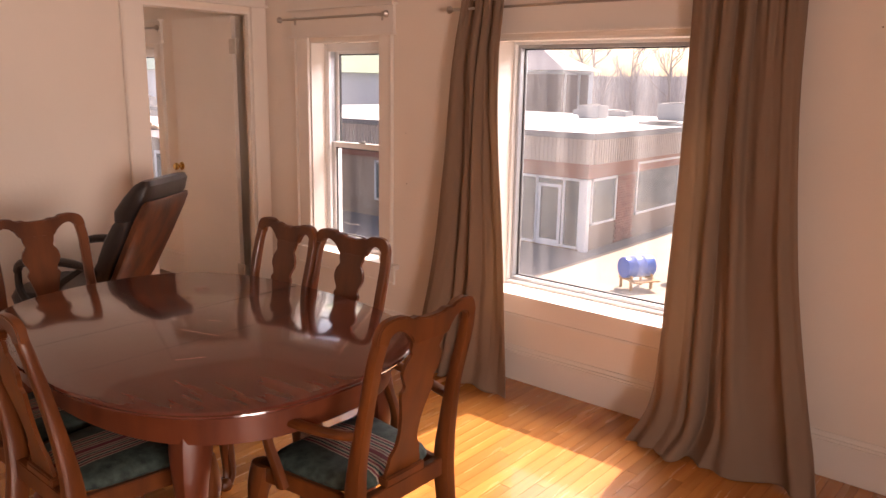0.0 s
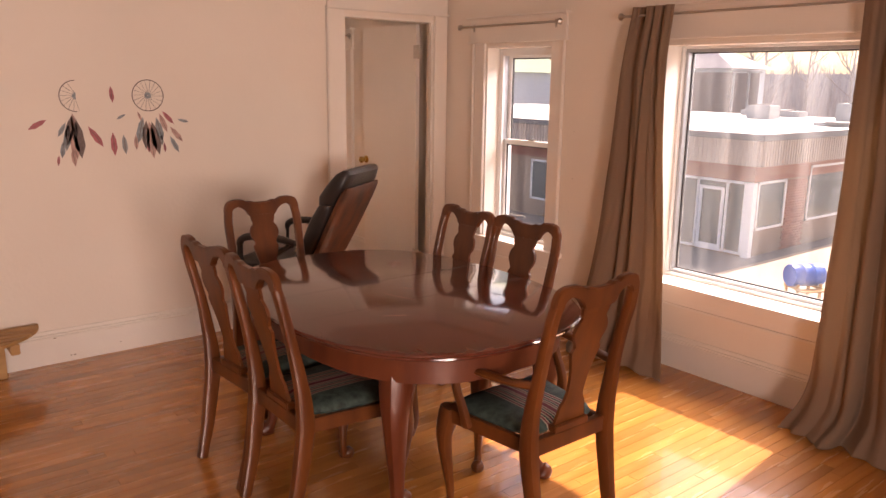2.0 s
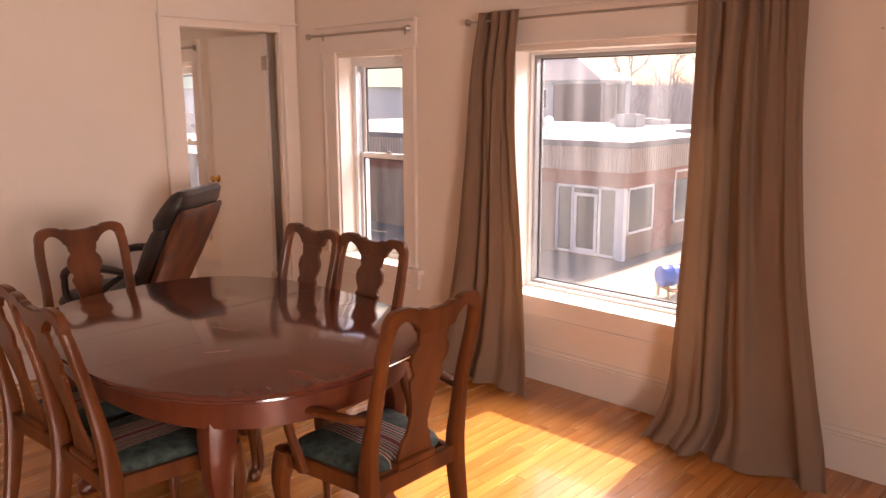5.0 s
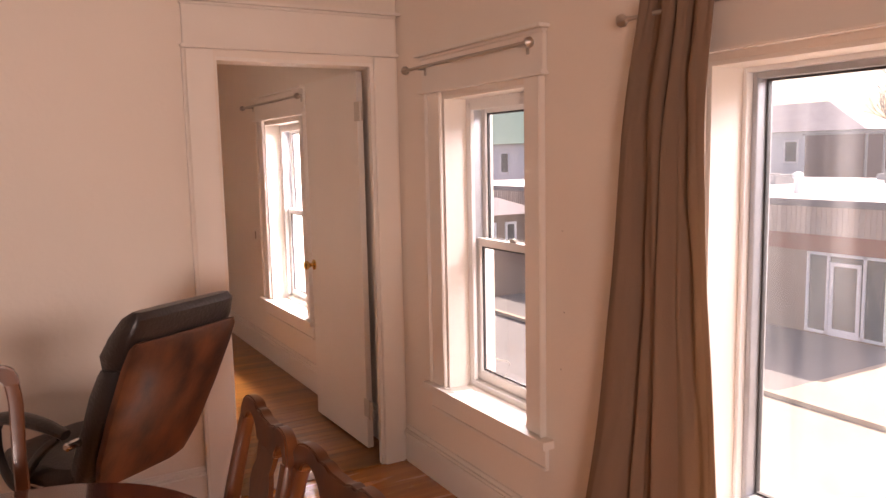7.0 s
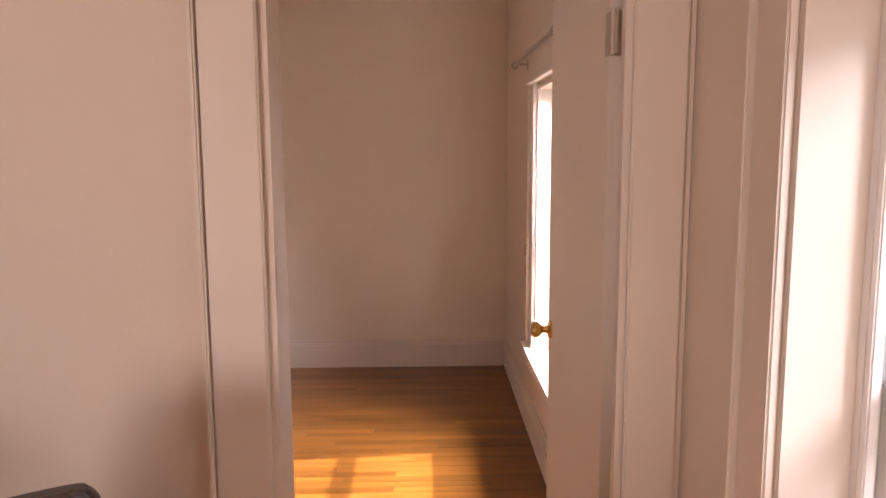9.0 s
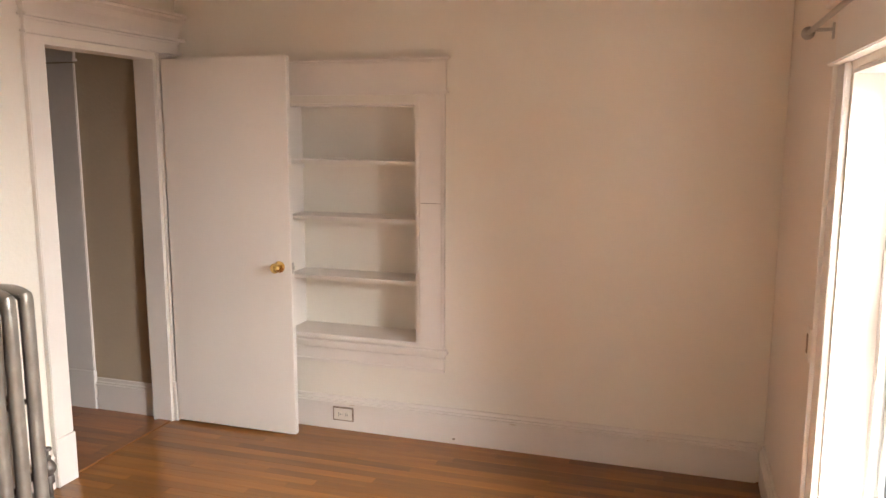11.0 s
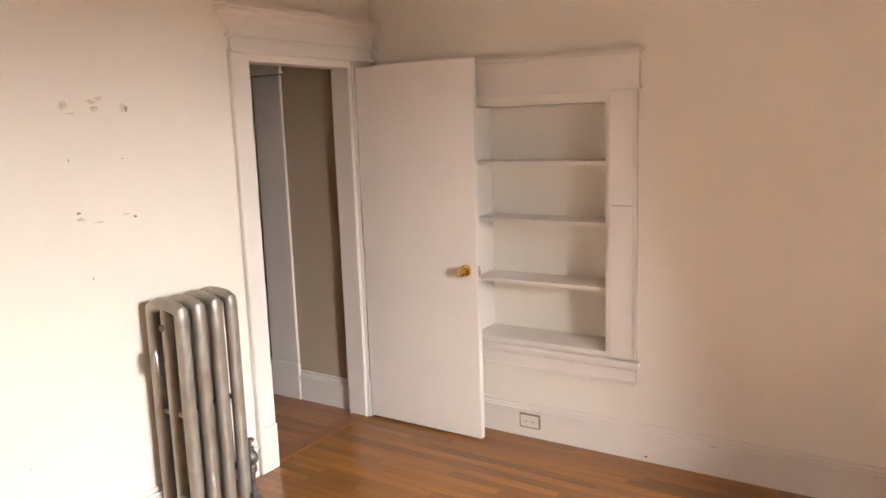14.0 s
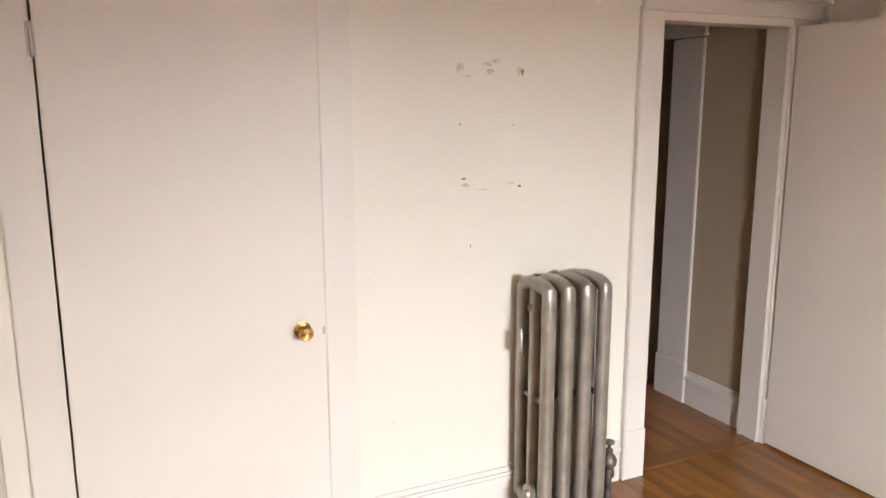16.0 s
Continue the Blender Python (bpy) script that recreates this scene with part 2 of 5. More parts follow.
def glass(name, dust=0.04):
    """Clear window glass; its thin film of dust also stands in for haze."""
    m = bpy.data.materials.new(name)
    m.use_nodes = True
    n, l = m.node_tree.nodes, m.node_tree.links
    n.remove(n["Principled BSDF"])
    tr, gl, df = n.new("ShaderNodeBsdfTransparent"), n.new("ShaderNodeBsdfGlossy"), n.new("ShaderNodeBsdfTranslucent")
    gl.inputs["Roughness"].default_value = 0.01
    df.inputs["Color"].default_value = (0.9, 0.9, 0.9, 1)
    lw, pw5, fr = n.new("ShaderNodeLayerWeight"), n.new("ShaderNodeMath"), n.new("ShaderNodeMapRange")
    pw5.operation = "POWER"
    pw5.inputs[1].default_value = 5.0
    l.new(lw.outputs["Facing"], pw5.inputs[0])
    l.new(pw5.outputs[0], fr.inputs["Value"])
    fr.inputs["To Min"].default_value = 0.03
    a, c = n.new("ShaderNodeMixShader"), n.new("ShaderNodeMixShader")
    l.new(fr.outputs[0], a.inputs[0])
    l.new(tr.outputs[0], a.inputs[1])
    l.new(gl.outputs[0], a.inputs[2])
    tc, mp, ns, mr = n.new("ShaderNodeTexCoord"), n.new("ShaderNodeMapping"), n.new("ShaderNodeTexNoise"), n.new("ShaderNodeMapRange")
    mp.inputs["Scale"].default_value = (9, 1, 0.5)
    ns.inputs["Scale"].default_value, ns.inputs["Detail"].default_value = 1.2, 5
    l.new(tc.outputs["Object"], mp.inputs[0])
    l.new(mp.outputs[0], ns.inputs[0])
    l.new(ns.outputs["Fac"], mr.inputs["Value"])
    mr.inputs["From Min"].default_value, mr.inputs["From Max"].default_value = 0.42, 0.72
    mr.inputs["To Min"].default_value, mr.inputs["To Max"].default_value = dust * 0.6, dust * 1.9
    l.new(mr.outputs[0], c.inputs[0])
    l.new(a.outputs[0], c.inputs[1])
    l.new(df.outputs[0], c.inputs[2])
    l.new(c.outputs[0], n["Material Output"].inputs["Surface"])
    return m


GLASS = glass("window_glass", 0.005)
DUSTY = glass("dusty_window_glass", 0.020)


def fabric():
    m = mat("taupe_linen", (0.29, 0.195, 0.137), rough=0.85, var=0.12, scale=3, bump=0.35, bump_scale=420, stretch=(1, 1, 0.35), spec=0.15)
    n, l = m.node_tree.nodes, m.node_tree.links
    b = n["Principled BSDF"]
    t = n.new("ShaderNodeBsdfTranslucent")
    t.inputs["Color"].default_value = (0.46, 0.33, 0.21, 1)
    mx = n.new("ShaderNodeMixShader")
    mx.inputs[0].default_value = 0.22
    l.new(b.outputs[0], mx.inputs[1])
    l.new(t.outputs[0], mx.inputs[2])
    l.new(mx.outputs[0], n["Material Output"].inputs["Surface"])
    return m


LINEN = fabric()


# ---- building helpers ----
def part(name, bm, material, parent=None, label="", smooth=False, bevel=0.0, m=None):
    """Links a bmesh as one mesh object, under a parent where one is given."""
    bmesh.ops.recalc_face_normals(bm, faces=bm.faces)
    if bevel:
        bmesh.ops.bevel(bm, geom=[e for e in bm.edges if e.calc_face_angle(0) > 0.6], offset=bevel, segments=2, affect="EDGES", clamp_overlap=True)
    me = bpy.data.meshes.new(name)
    bm.to_mesh(me)
    bm.free()
    me.materials.append(material)
    if smooth:
        for p in me.polygons:
            p.use_smooth = True
        me.set_sharp_from_angle(angle=radians(40))
    ob = new(name, me)
    if parent:
        ob.parent = parent
    if m:
        ob.matrix_basis = m
    return tagged(ob, label)


def thing(name, m=None, label="", category="", group="", kind=""):
    ob = new(name)
    ob.empty_display_size = 0.1
    if m:
        ob.matrix_basis = m
    return tagged(ob, label, category, group, kind)


def box(bm, x0, x1, y0, y1, z0, z1):
    v = [bm.verts.new(p) for p in ((x0, y0, z0), (x1, y0, z0), (x1, y1, z0), (x0, y1, z0), (x0, y0, z1), (x1, y0, z1), (x1, y1, z1), (x0, y1, z1))]
    for f in ((3, 2, 1, 0), (4, 5, 6, 7), (0, 1, 5, 4), (1, 2, 6, 5), (2, 3, 7, 6), (3, 0, 4, 7)):
        bm.faces.new([v[i] for i in f])


def boxes(*list_of):
    bm = bmesh.new()
    for b in list_of:
        box(bm, *b)
    return bm


def prism(outline, y0, y1, plane="xz"):
    """An outline in a plane, given a thickness along the third axis."""
    bm = bmesh.new()

    def at(p, d):
        return {"xz": (p[0], d, p[1]), "xy": (p[0], p[1], d), "yz": (d, p[0], p[1])}[plane]
    a = [bm.verts.new(at(p, y0)) for p in outline]
    b = [bm.verts.new(at(p, y1)) for p in outline]
    bm.faces.new(a)
    bm.faces.new(b[::-1])
    for i in range(len(a)):
        bm.faces.new((a[i], b[i], b[(i + 1) % len(a)], a[(i + 1) % len(a)]))
    return bm


def spline(points, steps=6):
    """A smooth line through the points (Catmull-Rom); each point may carry further numbers."""
    p = [np.array(q, float) for q in points]
    p = [2 * p[0] - p[1]] + p + [2 * p[-1] - p[-2]]
    out = []
    for i in range(1, len(p) - 2):
        for s in range(steps):
            t = s / steps
            out.append(0.5 * (2 * p[i] + (p[i + 1] - p[i - 1]) * t + (2 * p[i - 1] - 5 * p[i] + 4 * p[i + 1] - p[i + 2]) * t ** 2 + (3 * p[i] - p[i - 1] - 3 * p[i + 1] + p[i + 2]) * t ** 3))
    out.append(p[-2])
    return out


def sweep(bm, points, sides=8, square=0.0, side=(1, 0, 0), steps=5):
    """A tapered bar along points (x, y, z, half width, half depth); square 0 is round, 1 is boxy."""
    pts = spline(points, steps) if steps > 1 else [np.array(q, float) for q in points]
    rings = []
    ref = Vector(side)
    for i, q in enumerate(pts):
        d = Vector(pts[min(i + 1, len(pts) - 1)][:3] - pts[max(i - 1, 0)][:3]).normalized()
        u = (ref - d * ref.dot(d)).normalized()
        v = d.cross(u)
        ring = []
        for k in range(sides):
            a = 2 * math.pi * (k + 0.5) / sides
            c, s = math.cos(a), math.sin(a)
            if square:
                e = 1 - 0.75 * square
                c, s = math.copysign(abs(c) ** e, c), math.copysign(abs(s) ** e, s)
            ring.append(bm.verts.new(Vector(q[:3]) + u * c * q[3] + v * s * q[4]))
        rings.append(ring)
    for a, b in zip(rings, rings[1:]):
        for k in range(sides):
            bm.faces.new((a[k], a[(k + 1) % sides], b[(k + 1) % sides], b[k]))
    bm.faces.new(rings[0][::-1])
    bm.faces.new(rings[-1])
    return bm


def lathe(profile, sides=20, m=None):
    """A turned body: (radius, height) pairs round the z axis."""
    bm = bmesh.new()
    rings = [[bm.verts.new((r * math.cos(2 * math.pi * k / sides), r * math.sin(2 * math.pi * k / sides), z)) for k in range(sides)] for r, z in profile]
    for a, b in zip(rings, rings[1:]):
        for k in range(sides):
            bm.faces.new((a[k], a[(k + 1) % sides], b[(k + 1) % sides], b[k]))
    bm.faces.new(rings[0][::-1])
    bm.faces.new(rings[-1])
    if m:
        bmesh.ops.transform(bm, matrix=m, verts=bm.verts)
    return bm


def wall_boxes(a0, a1, z1, openings):
    """Rectangles (a, b, z, z) of a wall that leave the openings free."""
    cuts = sorted({a0, a1, *(o[0] for o in openings), *(o[1] for o in openings)})
    out = []
    for p, q in zip(cuts, cuts[1:]):
        hole = [o for o in openings if o[0] < (p + q) / 2 < o[1]]
        if hole:
            if hole[0][2] > 0:
                out.append((p, q, 0, hole[0][2]))
            out.append((p, q, hole[0][3], z1))
        else:
            out.append((p, q, 0, z1))
    return out


def structure(name, bm, material, label, category="wall", bevel=0.0):
    return tagged(part(name, bm, material, None, label, bevel=bevel), label, category, kind="structure")


# ---- structure ----
WEST, NORTH, EAST, SOUTH, TOP = -4.25, 3.29, 2.3, -2.4, 2.62
WEST2, SOUTH2, NORTH_OUT = -7.96, 0.045, 3.56
NW = (-3.80, -3.15, 0.505, 1.868)
PW = (-2.285, -1.04, 0.50, 1.85)
EW = (-0.08, 0.57, 0.515, 1.868)
RW = (-6.54, -5.70, 0.505, 1.868)
DOOR1 = (2.39, 3.20, 0.0, 2.06)
HALL = (-7.76, -6.985, 0.0, 2.10)
CLOSET = (-5.46, -4.59, 0.0, 2.17)
NICHE = (0.68, 1.505, 0.53, 1.845)

bm = bmesh.new()
for a, b, z0, z1 in wall_boxes(-8.4, 2.5, TOP, [NW, PW, EW, RW]):
    box(bm, a, b, NORTH, NORTH_OUT, z0, z1)
structure("wall_north", bm, WALL, "peach-white painted plaster outer wall with windows")
bm = bmesh.new()
for a, b, z0, z1 in wall_boxes(SOUTH - 0.15, NORTH - 0.002, TOP, [DOOR1]):
    box(bm, WEST - 0.14, WEST, a, b, z0, z1)
structure("wall_west", bm, WALL, "peach-white painted plaster partition wall with a doorway")
bm = bmesh.new()
for a, b, z0, z1 in wall_boxes(-7.958, WEST - 0.142, TOP, [HALL, CLOSET]):
    box(bm, a, b, SOUTH2 - 0.13, SOUTH2, z0, z1)
structure("wall_bedroom_south", bm, WALL2, "cream painted plaster wall with hall doorway and closet door")
bm = bmesh.new()
for a, b, z0, z1 in wall_boxes(SOUTH2 - 0.13, NORTH - 0.002, TOP, [NICHE]):
    box(bm, WEST2 - 0.28, WEST2, a, b, z0, z1)
structure("wall_bedroom_west", bm, WALL2, "cream painted plaster wall with a built-in shelf recess")
structure("wall_niche_back", boxes((WEST2 - 0.36, WEST2 - 0.282, NICHE[0] - 0.1, NICHE[1] + 0.1, 0.4, 2.0)), WALL2, "cream painted back of the shelf recess")
# east wall is out of view; its opening is assumed, to admit the fill lamp
bm = bmesh.new()
for a, b, z0, z1 in wall_boxes(SOUTH - 0.15, NORTH - 0.002, TOP, [(-1.5, 0.3, 0.55, 1.95)]):
    box(bm, EAST, EAST + 0.15, a, b, z0, z1)
structure("wall_east", bm, WALL, "peach-white painted plaster wall with an unseen, assumed window opening")
structure("wall_south", boxes((WEST - 0.14, EAST - 0.002, SOUTH - 0.15, SOUTH, 0, TOP)), WALL, "peach-white painted plaster wall")
structure("ceiling", boxes((-9.3, 2.5, -2.6, 3.6, TOP + 0.002, TOP + 0.15)), CEIL, "flat white painted ceiling", "ceiling")
# hall behind the bedroom
HX = -7.80
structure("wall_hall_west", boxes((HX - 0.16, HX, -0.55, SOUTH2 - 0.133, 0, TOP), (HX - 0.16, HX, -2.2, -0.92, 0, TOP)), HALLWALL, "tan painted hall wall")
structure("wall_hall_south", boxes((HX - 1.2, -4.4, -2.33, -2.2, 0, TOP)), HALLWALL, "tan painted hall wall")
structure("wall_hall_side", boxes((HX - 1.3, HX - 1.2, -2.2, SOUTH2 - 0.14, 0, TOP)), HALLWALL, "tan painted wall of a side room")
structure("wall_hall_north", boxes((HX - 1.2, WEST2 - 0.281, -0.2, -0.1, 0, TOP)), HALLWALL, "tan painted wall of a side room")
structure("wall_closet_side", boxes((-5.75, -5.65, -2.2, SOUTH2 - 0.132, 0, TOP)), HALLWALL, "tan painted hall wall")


def baseboard(name, runs, material=TRIM):
    """runs: (axis, a, b, wall face, way into the room)."""
    bm = bmesh.new()
    for axis, a, b, f, s in runs:
        for d, z0, z1 in ((0.018, 0.0, 0.1498), (0.030, 0.150, 0.1658), (0.022, 0.166, 0.1778), (0.012, 0.178, 0.200)):
            lo, hi = sorted((f, f + s * d))
            box(bm, *((a, b, lo, hi) if axis == "x" else (lo, hi, a, b)), z0, z1)
    return structure(name, bm, material, "cream painted baseboard with a moulded cap", "baseboard", bevel=0.002)


baseboard("baseboard_living_north", [("x", WEST + 0.02, EAST, NORTH, -1)])
baseboard("baseboard_living_west", [("y", SOUTH, DOOR1[0] - 0.15, WEST, 1)])
baseboard("baseboard_bedroom_north", [("x", WEST2 + 0.03, WEST - 0.16, NORTH, -1)])
baseboard("baseboard_bedroom_west", [("y", SOUTH2 + 0.03, NORTH - 0.03, WEST2, 1)])
baseboard("baseboard_bedroom_south", [("x", HALL[1] + 0.135, CLOSET[0] - 0.13, SOUTH2, 1)])
baseboard("baseboard_hall", [("y", -0.52, SOUTH2 - 0.15, HX, 1), ("y", -2.2, -1.09, HX, 1)])


# ---- trim and windows ----
def head_trim(parent, axis, a, b, z, face, s, height=0.165, name="head_trim"):
    """The built-up head of an opening: bead, frieze and cap. axis is the wall's own direction."""
    def bx(p, q, d0, d1, z0, z1):
        lo, hi = sorted((face + s * d0, face + s * d1))
        return (p, q, lo, hi, z0, z1) if axis == "x" else (lo, hi, p, q, z0, z1)
    part(name, boxes(bx(a, b, 0.001, 0.022, z + 0.016, z + height)), TRIM, parent, bevel=0.002)
    part("bead", boxes(bx(a - 0.014, b + 0.014, 0.001, 0.042, z, z + 0.0155)), TRIM, parent, bevel=0.004)
    bm = boxes(bx(a - 0.006, b + 0.006, 0.001, 0.030, z + height + 0.0005, z + height + 0.012), bx(a - 0.022, b + 0.022, 0.001, 0.056, z + height + 0.0125, z + height + 0.026))
    part("cap", bm, TRIM, parent, bevel=0.003)


def side_trim(parent, axis, a, b, z0, z1, face, s, plinth=0.0, band=0):
    def bx(p, q, d0, d1, lo_z, hi_z):
        lo, hi = sorted((face + s * d0, face + s * d1))
        return (p, q, lo, hi, lo_z, hi_z) if axis == "x" else (lo, hi, p, q, lo_z, hi_z)
    bm = boxes(bx(a, b, 0.001, 0.020, z0 + plinth, z1))
    part("casing", bm, TRIM, parent, bevel=0.004)
    if band:
        e0, e1 = (a - 0.014, a - 0.0015) if band < 0 else (b + 0.0015, b + 0.014)
        part("backband", boxes(bx(e0, e1, 0.001, 0.032, z0, z1)), TRIM, parent, bevel=0.004)
    if plinth:
        part("plinth", boxes(bx(a - 0.004, b + 0.004, 0.001, 0.028, z0, z0 + plinth)), TRIM, parent, bevel=0.003)


def stool(parent, o, wide=0.13):
    part("stool", boxes((o[0] - wide - 0.03, o[1] + wide + 0.03, NORTH - 0.055, NORTH - 0.001, o[2] - 0.028, o[2] + 0.003), (o[0] + 0.014, o[1] - 0.014, NORTH + 0.0005, NORTH + 0.15, o[2] + 0.0005, o[2] + 0.003)), TRIM, parent)
    part("apron", boxes((o[0] - wide, o[1] + wide, NORTH - 0.020, NORTH - 0.001, o[2] - 0.115, o[2] - 0.029), (o[0] - wide, o[1] + wide, NORTH - 0.026, NORTH - 0.001, o[2] - 0.130, o[2] - 0.1155)), TRIM, parent, bevel=0.003)


def liner(parent, o, depth=0.16):
    part("reveal", boxes((o[0] + 0.0005, o[0] + 0.012, NORTH + 0.001, NORTH + depth, o[2], o[3] - 0.012), (o[1] - 0.012, o[1] - 0.0005, NORTH + 0.001, NORTH + depth, o[2], o[3] - 0.012), (o[0] + 0.0005, o[1] - 0.0005, NORTH + 0.001, NORTH + depth, o[3] - 0.012, o[3] - 0.0005)), TRIM, parent)


def ring(a, b, z0, z1, y0, y1, w, bottom=None):
    w2 = bottom or w
    return boxes((a, a + w, y0, y1, z0, z1), (b - w, b, y0, y1, z0, z1), (a + w, b - w, y0, y1, z1 - w, z1), (a + w, b - w, y0, y1, z0, z0 + w2))


def pane(parent, a, b, z0, z1, y, material=GLASS):
    p = part("pane", boxes((a, b, y, y + 0.004, z0, z1)), material, parent)
    p.visible_shadow = False
    return p


def hung_window(name, o, rail=1.205):
    """A double-hung window with its trim."""
    w = tagged(thing(name), "white double-hung sash window in cream painted trim", "window", kind="structure")
    a, b, z0, z1 = o[0] + 0.012, o[1] - 0.012, o[2], o[3] - 0.012
    liner(w, o)
    part("window_frame", ring(a, b, z0, z1, 3.405, 3.53, 0.022, 0.03), VINYL, w, bevel=0.002)
    part("stop", boxes((a + 0.022, a + 0.040, 3.405, 3.425, z0 + 0.03, z1 - 0.022), (b - 0.040, b - 0.022, 3.405, 3.425, z0 + 0.03, z1 - 0.022), (a + 0.022, b - 0.022, 3.405, 3.43, z1 - 0.05, z1 - 0.022)), VINYL, w, bevel=0.003)
    part("track", boxes((a + 0.0225, a + 0.030, 3.426, 3.47, rail, z1 - 0.05), (b - 0.030, b - 0.0225, 3.426, 3.47, rail, z1 - 0.05)), ALU, w)
    up = part("upper_sash", ring(a + 0.024, b - 0.024, rail - 0.03, z1 - 0.03, 3.475, 3.505, 0.034), VINYL, w, bevel=0.003)
    lo = part("lower_sash", ring(a + 0.024, b - 0.024, z0 + 0.031, rail + 0.012, 3.435, 3.468, 0.036, 0.05), VINYL, w, bevel=0.003)
    for s, z, t, y in ((up, rail + 0.004, z1 - 0.064, 3.488), (lo, z0 + 0.081, rail - 0.024, 3.45)):
        part("gasket", ring(a + 0.058, b - 0.058, z, t, y - 0.004, y + 0.008, 0.008), SEAL, s)
        pane(s, a + 0.059, b - 0.059, z, t, y)
    part("latch", boxes(((a + b) / 2 - 0.03, (a + b) / 2 + 0.03, 3.440, 3.462, rail + 0.0122, rail + 0.022), ((a + b) / 2 - 0.008, (a + b) / 2 + 0.028, 3.43, 3.455, rail + 0.0222, rail + 0.03)), NICKEL, lo, "small metal sash lock", bevel=0.003)
    side_trim(w, "x", o[0] - 0.111, o[0], z0 + 0.0035, o[3] + 0.02, NORTH, -1, 0.0, -1)
    side_trim(w, "x", o[1], o[1] + 0.101, z0 + 0.0035, o[3] + 0.02, NORTH, -1, 0.0, 1)
    head_trim(w, "x", o[0] - 0.155, o[1] + 0.125, o[3] + 0.021, NORTH, -1, 0.155)
    stool(w, o)
    return w


hung_window("window_1", NW)
hung_window("window_3", EW)
hung_window("window_4", RW)

pw = tagged(thing("window_2"), "large fixed picture window in cream painted trim, dusty glass", "window", kind="structure")
liner(pw, PW, 0.17)
a, b, z0, z1 = PW[0] + 0.012, PW[1] - 0.012, PW[2], PW[3] - 0.012
part("window_frame", ring(a, b, z0, z1, 3.42, 3.52, 0.014, 0.022), VINYL, pw, bevel=0.002)
part("inner_frame", ring(a + 0.0145, b - 0.0145, z0 + 0.0225, z1 - 0.0145, 3.445, 3.515, 0.018), ALU, pw, "grey aluminium inner frame", bevel=0.002)
part("gasket", ring(a + 0.033, b - 0.033, z0 + 0.041, z1 - 0.033, 3.485, 3.50, 0.006), SEAL, pw)
pane(pw, a + 0.034, b - 0.034, z0 + 0.042, z1 - 0.034, 3.492, DUSTY)
side_trim(pw, "x", PW[0] - 0.125, PW[0], PW[2] - 0.0005, PW[3] + 0.02, NORTH, -1)
side_trim(pw, "x", PW[1], PW[1] + 0.125, PW[2] - 0.0005, PW[3] + 0.02, NORTH, -1)
head_trim(pw, "x", PW[0] - 0.14, PW[1] + 0.14, PW[3] + 0.021, NORTH, -1, 0.165)
stool(pw, PW)


# ---- doors ----
def knob(parent, m, sides=20):
    """A round brass knob with its rose; local z points out of the door."""
    ob = part("door_handle", lathe([(0.001, 0), (0.032, 0.0), (0.032, 0.006), (0.014, 0.012), (0.011, 0.026), (0.017, 0.034), (0.027, 0.045), (0.028, 0.056), (0.020, 0.066), (0.001, 0.069)], sides), BRASS, parent, "polished brass door knob", smooth=True)
    ob.matrix_basis = m
    return ob


def hinge(parent, x, y, z):
    part("hinge", boxes((x - 0.030, x + 0.030, y - 0.003, y - 0.0005, z - 0.045, z + 0.045)), HINGE, parent, "painted metal butt hinge", bevel=0.001)
    part("hinge_pin", lathe([(0.006, z - 0.047), (0.006, z + 0.047)], 10, pose(x, y - 0.006, 0)), HINGE, parent, smooth=True)


# doorway between the rooms
frame1 = tagged(thing("door_frame_1"), "cream painted doorway trim with a wide head", "door frame", kind="structure")
for wall_x, s, tag in ((WEST, 1, 0.0), (WEST - 0.14, -1, 0.0)):
    side_trim(frame1, "y", DOOR1[0] - 0.135, DOOR1[0] - 0.012, 0, DOOR1[3] + 0.03, wall_x, s, 0.0, -1)
    if s > 0:
        side_trim(frame1, "y", DOOR1[1] - 0.045, NORTH - 0.021, 0, DOOR1[3] + 0.03, wall_x, s, 0.0)
    head_trim(frame1, "y", DOOR1[0] - 0.14, NORTH - 0.02, DOOR1[3] + 0.031, wall_x, s, 0.185)
part("jamb", boxes((WEST - 0.139, WEST - 0.001, DOOR1[0] - 0.011, DOOR1[0] + 0.006, 0, DOOR1[3]), (WEST - 0.032, WEST - 0.001, DOOR1[1] - 0.060, DOOR1[1] - 0.001, 0, DOOR1[3] - 0.017), (WEST - 0.139, WEST - 0.001, DOOR1[0] + 0.006, DOOR1[1] - 0.006, DOOR1[3] - 0.016, DOOR1[3] + 0.02)), TRIM, frame1)
part("threshold", boxes((WEST - 0.139, WEST - 0.001, DOOR1[0] + 0.007, DOOR1[1] - 0.062, 0.0, 0.008)), FLOOR2, frame1, "worn wooden threshold", bevel=0.003)

# local frame of a door: hinge edge at 0, the leaf along +x, thickness along y
door1 = tagged(thing("door_1", pose(-4.425, 3.160, 0, 0, 0, 181.2)), "plain flush door, cream paint, open, brass knob", "door", kind="structure")
part("leaf", boxes((0.046, 0.778, -0.034, 0.0, 0.012, 2.045)), DOORP, door1, bevel=0.002)
knob(door1, pose(0.738, 0.0, 0.955, -90, 0, 0))
knob(door1, pose(0.738, -0.034, 0.955, 90, 0, 0))
for z in (1.84, 0.24):
    part("hinge", boxes((-0.030, 0.075, 0.0005, 0.003, z - 0.05, z + 0.05)), HINGE, door1, "painted metal butt hinge")
    part("hinge_pin", lathe([(0.007, z - 0.052), (0.007, z + 0.052)], 10, pose(0.0, 0.004, 0)), HINGE, door1, smooth=True)

